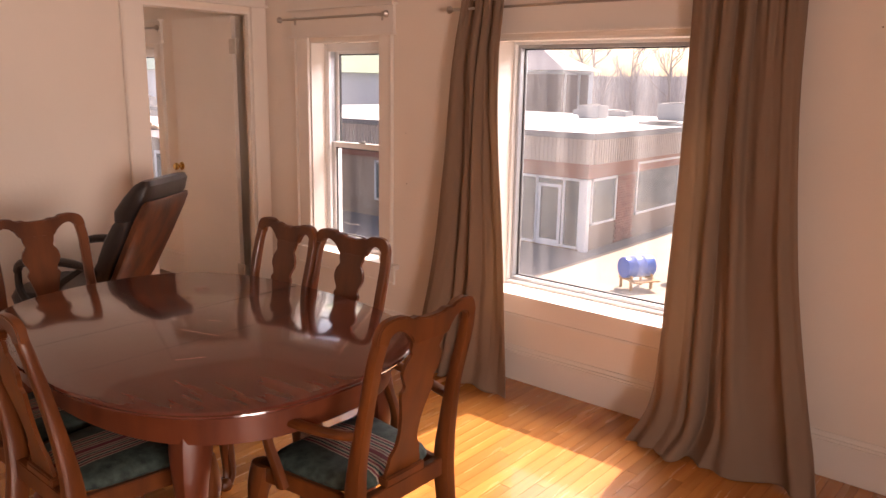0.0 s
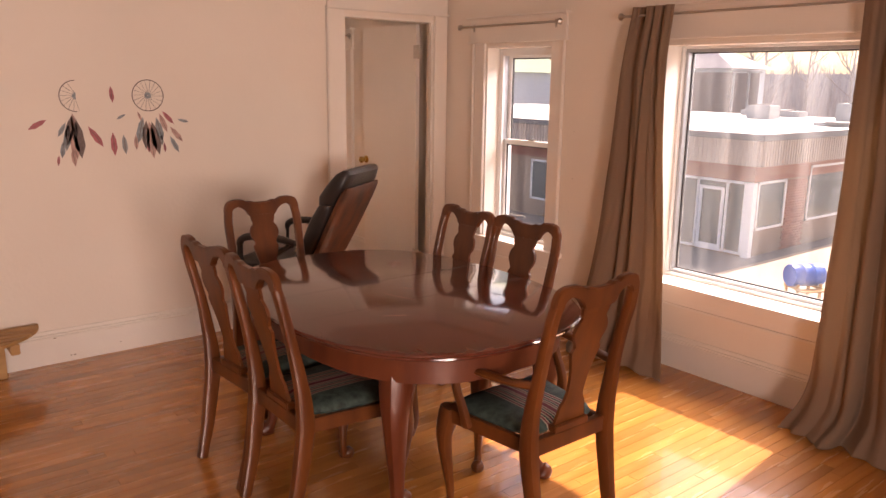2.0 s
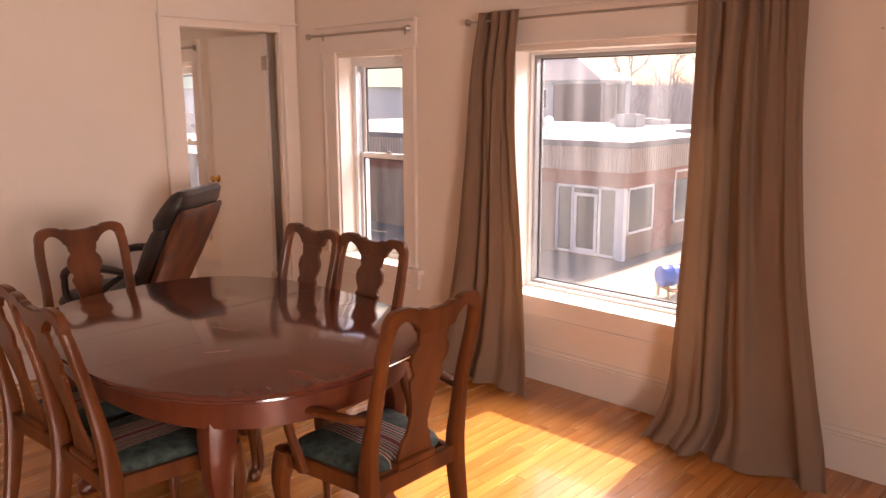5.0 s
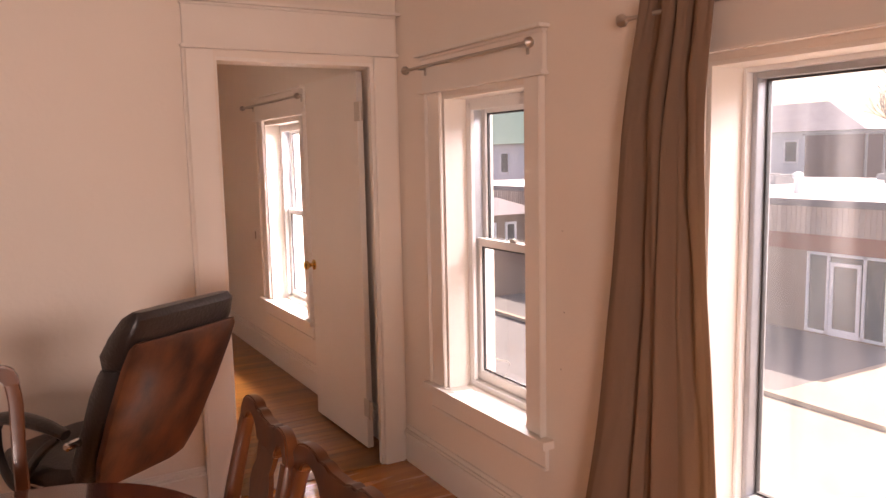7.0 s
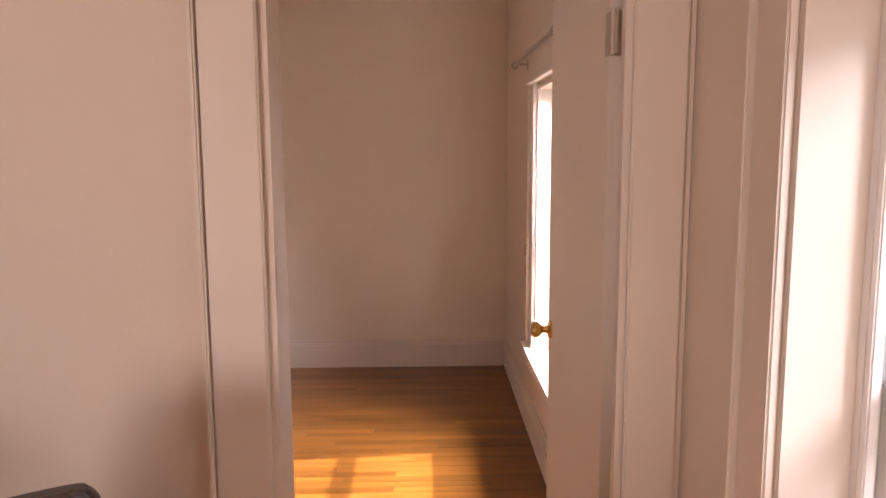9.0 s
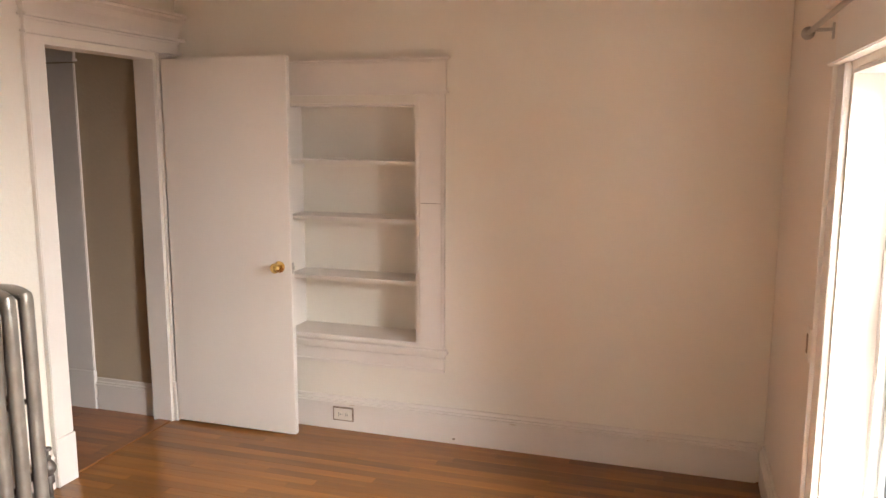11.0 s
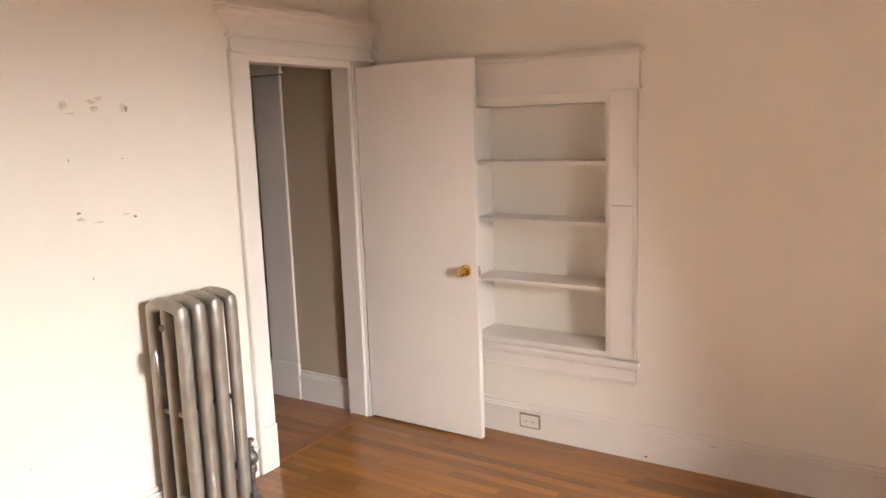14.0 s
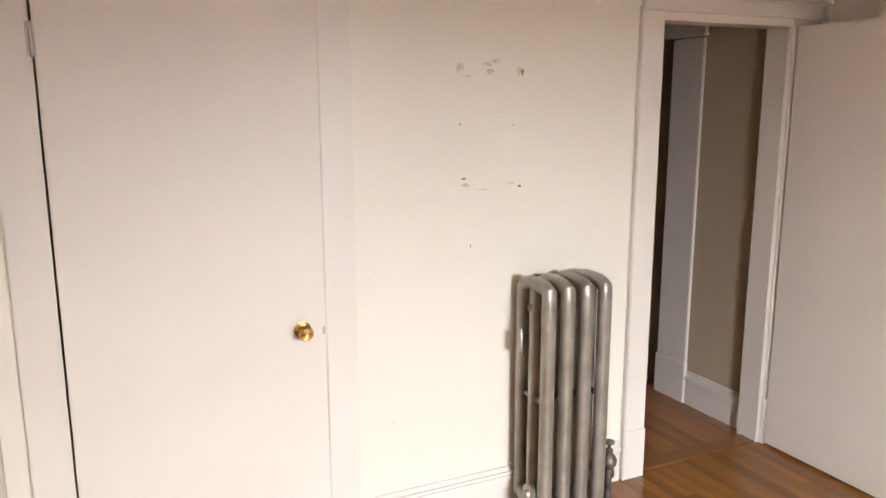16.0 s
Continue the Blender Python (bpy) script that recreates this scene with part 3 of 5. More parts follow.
# hall doorway and its open door
frame2 = tagged(thing("door_frame_2"), "cream painted hall doorway trim with a wide head", "door frame", kind="structure")
side_trim(frame2, "x", HALL[1] + 0.004, HALL[1] + 0.112, 0, HALL[3] + 0.02, SOUTH2, 1, 0.24, 1)
side_trim(frame2, "x", HALL[0] - 0.125, HALL[0] - 0.004, 0, HALL[3] + 0.02, SOUTH2, 1, 0.24)
head_trim(frame2, "x", WEST2 + 0.02, HALL[1] + 0.115, HALL[3] + 0.021, SOUTH2, 1, 0.060)
bm = bmesh.new()
rings = []
for d, z in ((0.024, 0.088), (0.030, 0.105), (0.042, 0.135), (0.062, 0.168), (0.082, 0.186), (0.084, 0.200), (0.092, 0.203), (0.092, 0.218)):
    z += HALL[3] + 0.021
    e = HALL[1] + 0.115 + d - 0.024
    rings.append([bm.verts.new(q) for q in ((WEST2 + 0.02, SOUTH2 + 0.001, z), (e, SOUTH2 + 0.001, z), (e, SOUTH2 + d, z), (WEST2 + 0.02, SOUTH2 + d, z))])
for a, b in zip(rings, rings[1:]):
    for k in range(4):
        bm.faces.new((a[k], a[(k + 1) % 4], b[(k + 1) % 4], b[k]))
bm.faces.new(rings[0][::-1])
bm.faces.new(rings[-1])
part("crown", bm, TRIM, frame2, "flared crown moulding")
part("jamb", boxes((HALL[0] - 0.003, HALL[0] + 0.015, SOUTH2 - 0.129, SOUTH2 - 0.001, 0, HALL[3]), (HALL[1] - 0.015, HALL[1] + 0.003, SOUTH2 - 0.129, SOUTH2 - 0.001, 0, HALL[3]), (HALL[0] + 0.015, HALL[1] - 0.015, SOUTH2 - 0.129, SOUTH2 - 0.001, HALL[3] - 0.015, HALL[3] + 0.01)), TRIM, frame2)
part("threshold", boxes((HALL[0] + 0.016, HALL[1] - 0.016, SOUTH2 - 0.10, SOUTH2 - 0.01, 0.0, 0.007)), HALLFLOOR, frame2, "worn wooden threshold")
door2 = tagged(thing("door_2", pose(HALL[0] - 0.005, SOUTH2 + 0.03, 0, 0, 0, 90)), "plain flush door, cream paint, standing open, brass knob", "door", kind="structure")
part("leaf", boxes((0.004, 0.775, -0.002, 0.034, 0.014, 2.085)), DOORP, door2, bevel=0.002)
knob(door2, pose(0.705, -0.002, 0.965, 90, 0, 0))
part("latch_plate", boxes((0.7752, 0.777, 0.006, 0.026, 0.93, 0.99)), NICKEL, door2, "small metal latch plate")
part("latch_bolt", boxes((0.7772, 0.785, 0.010, 0.022, 0.95, 0.97)), NICKEL, door2, "small metal latch bolt")

# closet door, shut
frame3 = tagged(thing("door_frame_3"), "flat cream painted closet door trim", "door frame", kind="structure")
part("casing", boxes((CLOSET[0] - 0.125, CLOSET[0] - 0.004, SOUTH2 + 0.001, SOUTH2 + 0.014, 0, CLOSET[3] + 0.03)), TRIM, frame3, bevel=0.003)
part("casing", boxes((CLOSET[1] + 0.004, CLOSET[1] + 0.125, SOUTH2 + 0.001, SOUTH2 + 0.014, 0, CLOSET[3] + 0.03)), TRIM, frame3, bevel=0.003)
head_trim(frame3, "x", CLOSET[0] - 0.125, CLOSET[1] + 0.125, CLOSET[3] + 0.031, SOUTH2, 1, 0.175)
door3 = tagged(thing("door_3", pose(CLOSET[1], SOUTH2, 0, 0, 0, 180)), "plain flush closet door, cream paint, shut, brass knob", "door", kind="structure")
part("leaf", boxes((0.008, CLOSET[1] - CLOSET[0] + 0.003, -0.0125, 0.022, 0.012, CLOSET[3] - 0.006)), DOORP, door3, bevel=0.002)
knob(door3, pose(0.785, -0.012, 0.93, 90, 0, 0))
part("strike", boxes((0.862, 0.872, -0.0185, -0.0125, 0.905, 0.935)), NICKEL, door3, "small metal strike")
for z in (1.93, 0.25):
    part("hinge", boxes((-0.012, 0.012, -0.016, -0.0125, z - 0.05, z + 0.05)), HINGE, door3, "painted metal butt hinge")
    part("hinge_pin", lathe([(0.006, z - 0.052), (0.006, z + 0.052)], 10, pose(0.002, -0.018, 0)), HINGE, door3, smooth=True)
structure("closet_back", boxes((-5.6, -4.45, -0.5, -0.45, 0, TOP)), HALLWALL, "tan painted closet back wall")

# trim of an opening further down the hall
frame4 = tagged(thing("door_frame_4"), "cream painted trim of a hall opening", "door frame", kind="structure")
side_trim(frame4, "y", -0.77, -0.530, 0, 2.08, HX, 1, 0.24)
side_trim(frame4, "y", -1.08, -0.87, 0, 2.08, HX, 1, 0.24)
head_trim(frame4, "y", -1.08, -0.525, 2.09, HX, 1, 0.16)

# ---- built-in shelves ----
niche = tagged(thing("built_in_shelf"), "empty cream painted built-in shelves in a wall recess", "shelf", kind="structure")
y0, y1, z0, z1 = NICHE
part("back_panel", boxes((WEST2 - 0.279, WEST2 - 0.265, y0 + 0.001, y1 - 0.001, z0, z1)), WALL2, niche)
part("lining", boxes((WEST2 - 0.264, WEST2 - 0.002, y1 - 0.012, y1 - 0.001, z0 + 0.02, z1 - 0.012), (WEST2 - 0.264, WEST2 - 0.002, y0 + 0.001, y0 + 0.012, z0 + 0.02, z1 - 0.012), (WEST2 - 0.264, WEST2 - 0.002, y0 + 0.001, y1 - 0.001, z1 - 0.012, z1 - 0.001)), TRIM, niche)
part("bottom_board", boxes((WEST2 - 0.264, WEST2 - 0.002, y0 + 0.001, y1 - 0.001, z0 + 0.001, z0 + 0.02)), TRIM, niche, bevel=0.003)
for z in (1.537, 1.222, 0.882):
    part("shelf_board", boxes((WEST2 - 0.264, WEST2 - 0.035, y0 + 0.0125, y1 - 0.0125, z - 0.02, z)), TRIM, niche, bevel=0.002)
    part("bracket", boxes((WEST2 - 0.26, WEST2 - 0.03, y1 - 0.030, y1 - 0.0125, z - 0.060, z - 0.0205)), TRIM, niche, bevel=0.006)
    part("bracket", boxes((WEST2 - 0.26, WEST2 - 0.03, y0 + 0.0125, y0 + 0.030, z - 0.060, z - 0.0205)), TRIM, niche, bevel=0.006)
side_trim(niche, "y", y1 + 0.02, y1 + 0.146, z0, z1 + 0.04, WEST2, 1, 0.0, 1)
part("repair_joint", boxes((WEST2 + 0.0205, WEST2 + 0.0212, y1 + 0.026, y1 + 0.140, 1.318, 1.321)), CHIP, niche, "hairline crack in the casing")
part("edge_strip", boxes((WEST2 + 0.001, WEST2 + 0.012, y1 - 0.002, y1 + 0.019, z0, z1 + 0.03)), TRIM, niche, bevel=0.002)
side_trim(niche, "y", y0 - 0.16, y0, z0, z1 + 0.04, WEST2, 1)
head_trim(niche, "y", y0 - 0.16, y1 + 0.165, z1 + 0.041, WEST2, 1, 0.165)
part("stool", boxes((WEST2 + 0.001, WEST2 + 0.058, y0 - 0.19, y1 + 0.18, z0 - 0.030, z0 - 0.001)), TRIM, niche, bevel=0.006)
part("apron", boxes((WEST2 + 0.001, WEST2 + 0.022, y0 - 0.16, y1 + 0.16, z0 - 0.115, z0 - 0.031), (WEST2 + 0.001, WEST2 + 0.028, y0 - 0.16, y1 + 0.16, z0 - 0.135, z0 - 0.1155), (WEST2 + 0.001, WEST2 + 0.034, y0 - 0.165, y1 + 0.165, z0 - 0.062, z0 - 0.048)), TRIM, niche, bevel=0.003)


# ---- living room things ----
def curtain(edges, seed, folds, label, slack=1.0):
    """A hanging linen panel. edges: (height, x of one side, x of the other, y) from the rod to the floor."""
    rng = random.Random(seed)
    nu, nv = 170, 90
    ph = [rng.uniform(0, 6.28) for _ in range(5)]
    line = spline([(*e,) for e in edges], 30)
    bm = bmesh.new()
    rows = []
    for j in range(nv + 1):
        v = j / nv
        q = v * (len(line) - 1)
        k = min(int(q), len(line) - 2)
        z, x0, x1, yc = line[k] + (line[k + 1] - line[k]) * (q - k)
        low = max(0.0, 1 - z / 0.22)
        row = []
        for i in range(nu + 1):
            u = i / nu
            uu = u + 0.085 * math.sin(6.28 * u * 1.3 + ph[0] + v * 1.1) + 0.09 * noise.noise((u * 2.7, v * 1.1, seed * 2.7))
            amp = 0.35 + 1.1 * abs(noise.noise((u * 3.4, v * 0.8, seed * 1.3)))
            s1 = math.sin(6.28 * folds * uu + ph[1] + 0.8 * v)
            w = 0.040 * amp * math.copysign(abs(s1) ** 0.75, s1) + 0.014 * min(1, 0.3 + v * 2) * math.sin(6.28 * folds * 1.7 * uu + ph[2] - 1.3 * v)
            w += 0.026 * v * math.sin(6.28 * folds * 0.5 * uu + ph[3])
            w += 0.008 * max(0, 1 - v * 7) * math.sin(6.28 * folds * 3.1 * u + ph[4])
            w += 0.024 * noise.noise((u * 2.2 + v * 1.6, v * 3.4 - u * 1.2, seed + 5)) + 0.009 * noise.noise((u * 7.0 + v * 4, v * 8.0, seed)) + 0.003 * noise.noise((u * 19.0, v * 16.0, seed))
            w *= min(1.0, 0.35 + 7 * min(u, 1 - u))
            y = yc + w * slack - low * low * (0.035 + 0.05 * noise.noise((u * 5.0, 2.2, seed)))
            zz = z + (0.016 * math.sin(9 * u + ph[2]) + 0.02 * noise.noise((u * 6, 0, seed + 9))) * max(0, v - 0.93) * 12
            row.append(bm.verts.new((x0 + (x1 - x0) * u + 0.3 * w * math.cos(6.28 * folds * uu), min(y, 3.262), max(0.006, zz))))
        rows.append(row)
    for a, b in zip(rows, rows[1:]):
        for i in range(nu):
            bm.faces.new((a[i], a[i + 1], b[i + 1], b[i]))
    c = thing("curtain", None, label, "curtain", "curtains at the picture window")
    p = part("panel", bm, LINEN, c, smooth=True)
    md = p.modifiers.new("cloth_thickness", "SOLIDIFY")
    md.thickness = 0.003
    return c


curtain([(2.045, -2.445, -2.170, 3.19), (1.70, -2.485, -2.185, 3.175), (1.20, -2.515, -2.15, 3.16), (0.62, -2.56, -2.07, 3.125), (0.22, -2.62, -2.02, 3.085), (0.010, -2.67, -1.96, 3.055)], 3, 3.3, "taupe linen curtain hanging to the floor, drawn back")
curtain([(2.045, -1.185, -0.735, 3.19), (1.50, -1.175, -0.71, 3.17), (0.90, -1.17, -0.64, 3.14), (0.45, -1.18, -0.55, 3.10), (0.18, -1.20, -0.48, 3.06), (0.008, -1.265, -0.43, 3.02)], 11, 3.8, "wide taupe linen curtain trailing on the floor")


def rod(x0, x1, z, label, radius=0.008, y=3.205, finial=0.020):
    r = thing("curtain_rod", None, label, "curtain rod")
    part("bar", lathe([(radius, x0), (radius, x1)], 12, pose(0, y, z, 0, 90, 0)), NICKEL, r, smooth=True)
    for x, s in ((x0, -1), (x1, 1)):
        part("finial", lathe([(0.004, 0), (finial * 0.5, 0.004), (finial * 0.5, 0.010), (finial, 0.022), (finial, 0.032), (0.004, 0.046)], 14, pose(x, y, z, 0, 90 * s, 0)), NICKEL, r, smooth=True)
    for x in (x0 + 0.06, x1 - 0.06):
        part("bracket", boxes((x - 0.006, x + 0.006, y + 0.004, NORTH - 0.024, z - 0.006, z + 0.004), (x - 0.008, x + 0.008, NORTH - 0.030, NORTH - 0.0235, z - 0.03, z + 0.02)), NICKEL, r, bevel=0.002)
    return r


rod(-2.52, -0.74, 2.0, "thin metal curtain rod over the picture window", 0.007)
rod(-3.97, -3.05, 2.0, "short nickel curtain rod with ball ends, bare")
rod(-6.79, -5.55, 2.0, "short nickel curtain rod with ball ends, bare")

# dining table
TX, TY, TA, TB = -2.17, 1.375, 0.805, 0.602


def oval(a, b, n=2.6, count=72):
    out = []
    for i in range(count):
        t = 2 * math.pi * i / count
        c, s = math.cos(t), math.sin(t)
        out.append((a * math.copysign(abs(c) ** (2 / n), c), b * math.copysign(abs(s) ** (2 / n), s)))
    return out


def layered(levels):
    """A slab whose rim follows the levels: (inset, height) from the bottom up."""
    bm = bmesh.new()
    rings = [[bm.verts.new((x, y, z)) for x, y in oval(TA - d, TB - d)] for d, z in levels]
    for a, b in zip(rings, rings[1:]):
        for k in range(len(a)):
            bm.faces.new((a[k], a[(k + 1) % len(a)], b[(k + 1) % len(a)], b[k]))
    bm.faces.new(rings[0][::-1])
    bm.faces.new(rings[-1])
    return bm


table = thing("dining_table", pose(TX, TY, 0), "oval dark mahogany dining table, polished and scratched", "table")
part("tabletop", layered([(0.050, 0.722), (0.022, 0.724), (0.014, 0.730), (0.016, 0.737), (0.022, 0.739), (0.004, 0.741), (0.0, 0.747), (0.003, 0.754), (0.009, 0.757), (0.013, 0.7575), (0.018, 0.760)]), MAHOG, table, smooth=True)
bm = bmesh.new()
lo, hi = oval(TA - 0.075, TB - 0.075), oval(TA - 0.095, TB - 0.095)
rg = [[bm.verts.new((x, y, z)) for x, y in o] for o, z in ((lo, 0.622), (lo, 0.727), (hi, 0.727), (hi, 0.622))]
for a, b in zip(rg, rg[1:] + rg[:1]):
    for k in range(72):
        bm.faces.new((a[k], a[(k + 1) % 72], b[(k + 1) % 72], b[k]))
part("apron", bm, TABLELEG, table, smooth=True)
for k in range(2):
    part("leaf_joint", boxes((-0.16 + 0.32 * k, -0.159 + 0.32 * k, -0.57, 0.57, 0.7601, 0.7603)), SEAL, table)


def cabriole(bm, x, y, h, s=1.0, out=(1, 1)):
    """A curved leg with a pad foot that bows outwards."""
    ox, oy = out[0] * 0.7071, out[1] * 0.7071
    pts = [(0.0, h, 0.042), (0.012, h * 0.88, 0.044), (0.026, h * 0.74, 0.036), (0.016, h * 0.52, 0.027), (0.000, h * 0.30, 0.020), (-0.006, h * 0.14, 0.016), (0.008, h * 0.06, 0.020), (0.022, 0.022, 0.031), (0.022, 0.001, 0.026)]
    sweep(bm, [(x + ox * d * s, y + oy * d * s, z, r * s, r * s) for d, z, r in pts], 10, 0.25, steps=4)


for ix in (-1, 1):
    for iy in (-1, 1):
        bm = bmesh.new()
        cabriole(bm, ix * 0.512, iy * 0.358, 0.66, 1.30, (ix, iy))
        part("leg", bm, TABLELEG, table, smooth=True)
for x0, y0, ln, an in ((0.10, -0.06, 0.16, 18), (0.30, -0.22, 0.09, 60), (-0.42, 0.28, 0.07, 40), (-0.40, 0.26, 0.04, 110), (0.02, 0.05, 0.05, 30)):
    part("scratch", boxes((-ln / 2, ln / 2, -0.0012, 0.0012, 0.0, 0.0003)), BLUSH, table, "pale scratch", m=pose(x0, y0, 0.7602, 0, 0, an))


def mirrored(half):
    return half + [(-x, z) for x, z in reversed(half)]


def dining_chair(name, label, arms=False):
    """A Queen Anne style chair that faces +y; its back's top is at y = -0.30."""
    c = thing(name, None, label, "chair", "chairs round the dining table")
    top = 0.955
    for s in (-1, 1):
        bm = bmesh.new()
        sweep(bm, [(s * 0.180, -0.285, 0.0, 0.019, 0.021), (s * 0.188, -0.245, 0.16, 0.021, 0.026), (s * 0.194, -0.212, 0.36, 0.024, 0.032), (s * 0.196, -0.207, 0.45, 0.024, 0.032), (s * 0.197, -0.217, 0.56, 0.022, 0.026), (s * 0.192, -0.245, 0.72, 0.020, 0.020), (s * 0.194, -0.283, 0.88, 0.021, 0.018), (s * 0.187, -0.298, top - 0.012, 0.021, 0.017)], 10, 0.6)
        part("post", bm, CHERRY, c, smooth=True)
    up = spline([(0.0, 0.985), (0.035, 0.985), (0.060, 0.993), (0.085, 0.992), (0.105, 1.003), (0.150, 1.006), (0.188, 0.995), (0.206, 0.965), (0.208, 0.935)], 3)
    dn = spline([(0.168, 0.930), (0.164, 0.950), (0.140, 0.966), (0.110, 0.958), (0.085, 0.935), (0.070, 0.915), (0.0, 0.915)], 3)
    half = [tuple(q) for q in up] + [tuple(q) for q in dn]
    bm = prism(half[:-1] + [(-x, z) for x, z in reversed(half[1:])], -0.014, 0.014)
    for v in bm.verts:
        v.co.y += -0.299 - 0.25 * (v.co.z - 0.95) * 0.3 - 0.25 * (0.2 ** 2 - v.co.x ** 2)
    part("crest_rail", bm, CHERRY, c, bevel=0.004, smooth=True)
    sp = spline([(0.068, 0.916), (0.064, 0.89), (0.058, 0.872), (0.074, 0.850), (0.080, 0.815), (0.062, 0.780), (0.060, 0.765), (0.070, 0.750), (0.062, 0.72), (0.046, 0.66), (0.040, 0.60), (0.046, 0.56), (0.062, 0.535), (0.064, 0.515), (0.072, 0.49), (0.074, 0.472)], 3)
    prof = [(float(x), float(z)) for x, z in sp]
    bm = bmesh.new()
    rows = []
    for x, z in prof:
        t = (z - 0.47) / 0.45
        y = -0.203 - 0.004 * t - 0.095 * t ** 1.6 - 0.012 * math.sin(3.14 * t)
        rows.append([bm.verts.new((k * x, y + d, z)) for k, d in ((-1, -0.006), (1, -0.006), (1, 0.006), (-1, 0.006))])
    for a, b in zip(rows, rows[1:]):
        for k in range(4):
            bm.faces.new((a[k], a[(k + 1) % 4], b[(k + 1) % 4], b[k]))
    bm.faces.new(rows[0])
    bm.faces.new(rows[-1][::-1])
    part("splat", bm, CHERRY, c)
    part("splat_shoe", boxes((-0.085, 0.085, -0.222, -0.186, 0.447, 0.474)), CHERRY, c, bevel=0.004)
    wr, wf, yr, yf = 0.195, 0.250, -0.205, 0.205
    part("back_rail", boxes((-wr + 0.015, wr - 0.015, yr - 0.014, yr + 0.014, 0.385, 0.446)), CHERRY, c, bevel=0.003)
    part("front_rail", boxes((-wf + 0.03, wf - 0.03, yf - 0.016, yf + 0.012, 0.385, 0.440)), CHERRY, c, bevel=0.004)
    for s in (-1, 1):
        bm = prism([(s * (wr - 0.010), yr), (s * (wf - 0.012), yf), (s * (wf - 0.036), yf), (s * (wr - 0.034), yr)], 0.385, 0.440, "xy")
        part("side_rail", bm, CHERRY, c, bevel=0.003)
        bm = bmesh.new()
        cabriole(bm, s * (wf - 0.034), yf - 0.014, 0.438, 0.85, (s, 1))
        part("leg", bm, CHERRY, c, smooth=True)
    bm = bmesh.new()
    rings = []
    for d, z in ((0.006, 0.4405), (0.0, 0.452), (0.008, 0.468), (0.035, 0.480), (0.09, 0.486)):
        pts = []
        for k in range(40):
            t = 2 * math.pi * k / 40
            cx, sy = math.cos(t), math.sin(t)
            cx, sy = math.copysign(abs(cx) ** 0.35, cx), math.copysign(abs(sy) ** 0.35, sy)
            y = sy * (0.188 - d) + 0.0
            w = (wr + (wf - wr) * (y - yr) / (yf - yr)) - 0.022 - d
            pts.append(bm.verts.new((cx * w, y, z)))
        rings.append(pts)
    for a, b in zip(rings, rings[1:]):
        for k in range(40):
            bm.faces.new((a[k], a[(k + 1) % 40], b[(k + 1) % 40], b[k]))
    bm.faces.new(rings[0][::-1])
    bm.faces.new(rings[-1])
    part("seat", bm, DAMASK, c, "dark green damask seat with a striped band", smooth=True)
    if arms:
        for s in (-1, 1):
            bm = bmesh.new()
            sweep(bm, [(s * 0.197, -0.222, 0.655, 0.015, 0.015), (s * 0.225, -0.15, 0.648, 0.019, 0.013), (s * 0.258, -0.02, 0.652, 0.021, 0.012), (s * 0.255, 0.10, 0.665, 0.022, 0.012), (s * 0.240, 0.165, 0.660, 0.026, 0.013), (s * 0.236, 0.195, 0.648, 0.018, 0.010)], 10, 0.3)
            part("arm", bm, CHERRY, c, smooth=True)
            bm = bmesh.new()
            sweep(bm, [(s * 0.245, 0.060, 0.415, 0.016, 0.022), (s * 0.258, 0.068, 0.48, 0.015, 0.018), (s * 0.262, 0.105, 0.56, 0.014, 0.016), (s * 0.250, 0.135, 0.655, 0.015, 0.018)], 10, 0.4)
            part("arm_support", bm, CHERRY, c, smooth=True)
    return c


chair = dining_chair("dining_chair", "cherry-wood dining chair with a vase splat and green striped seat")
chair.matrix_basis = pose(-2.49, 0.965, 0, 0, 0, 4)
copy_thing(chair, pose(-2.055, 0.968, 0, 0, 0, 0))
copy_thing(chair, pose(-2.50, 1.735, 0, 0, 0, 178))
copy_thing(chair, pose(-2.075, 1.755, 0, 0, 0, 183))
side = copy_thing(chair, pose(-3.055, 1.31, 0, 0, 0, -92))
tagged(side, "cherry-wood dining chair pulled back from the table's end")
carver = dining_chair("dining_armchair", "cherry-wood dining armchair with curved arms and striped seat", True)
carver.matrix_basis = pose(-1.47, 1.48, 0, 0, 0, 90)

# office chair, local: faces +y, backrest leans towards -y
office = thing("office_chair", pose(-3.895, 1.815, 0.0, 0, 0, 124.0), "reclined high-back office chair, dark leather, worn brown back", "chair")


def cushion(levels, count=28, power=0.45):
    """A padded body from rings: (z, y centre, half width, half depth)."""
    bm = bmesh.new()
    rings = []
    for z, y, w, d in levels:
        r = []
        for k in range(count):
            t = 2 * math.pi * k / count
            c, s = math.cos(t), math.sin(t)
            r.append(bm.verts.new((w * math.copysign(abs(c) ** power, c), y + d * math.copysign(abs(s) ** power, s), z)))
        rings.append(r)
    for a, b in zip(rings, rings[1:]):
        for k in range(count):
            bm.faces.new((a[k], a[(k + 1) % count], b[(k + 1) % count], b[k]))
    bm.faces.new(rings[0][::-1])
    bm.faces.new(rings[-1])
    return bm


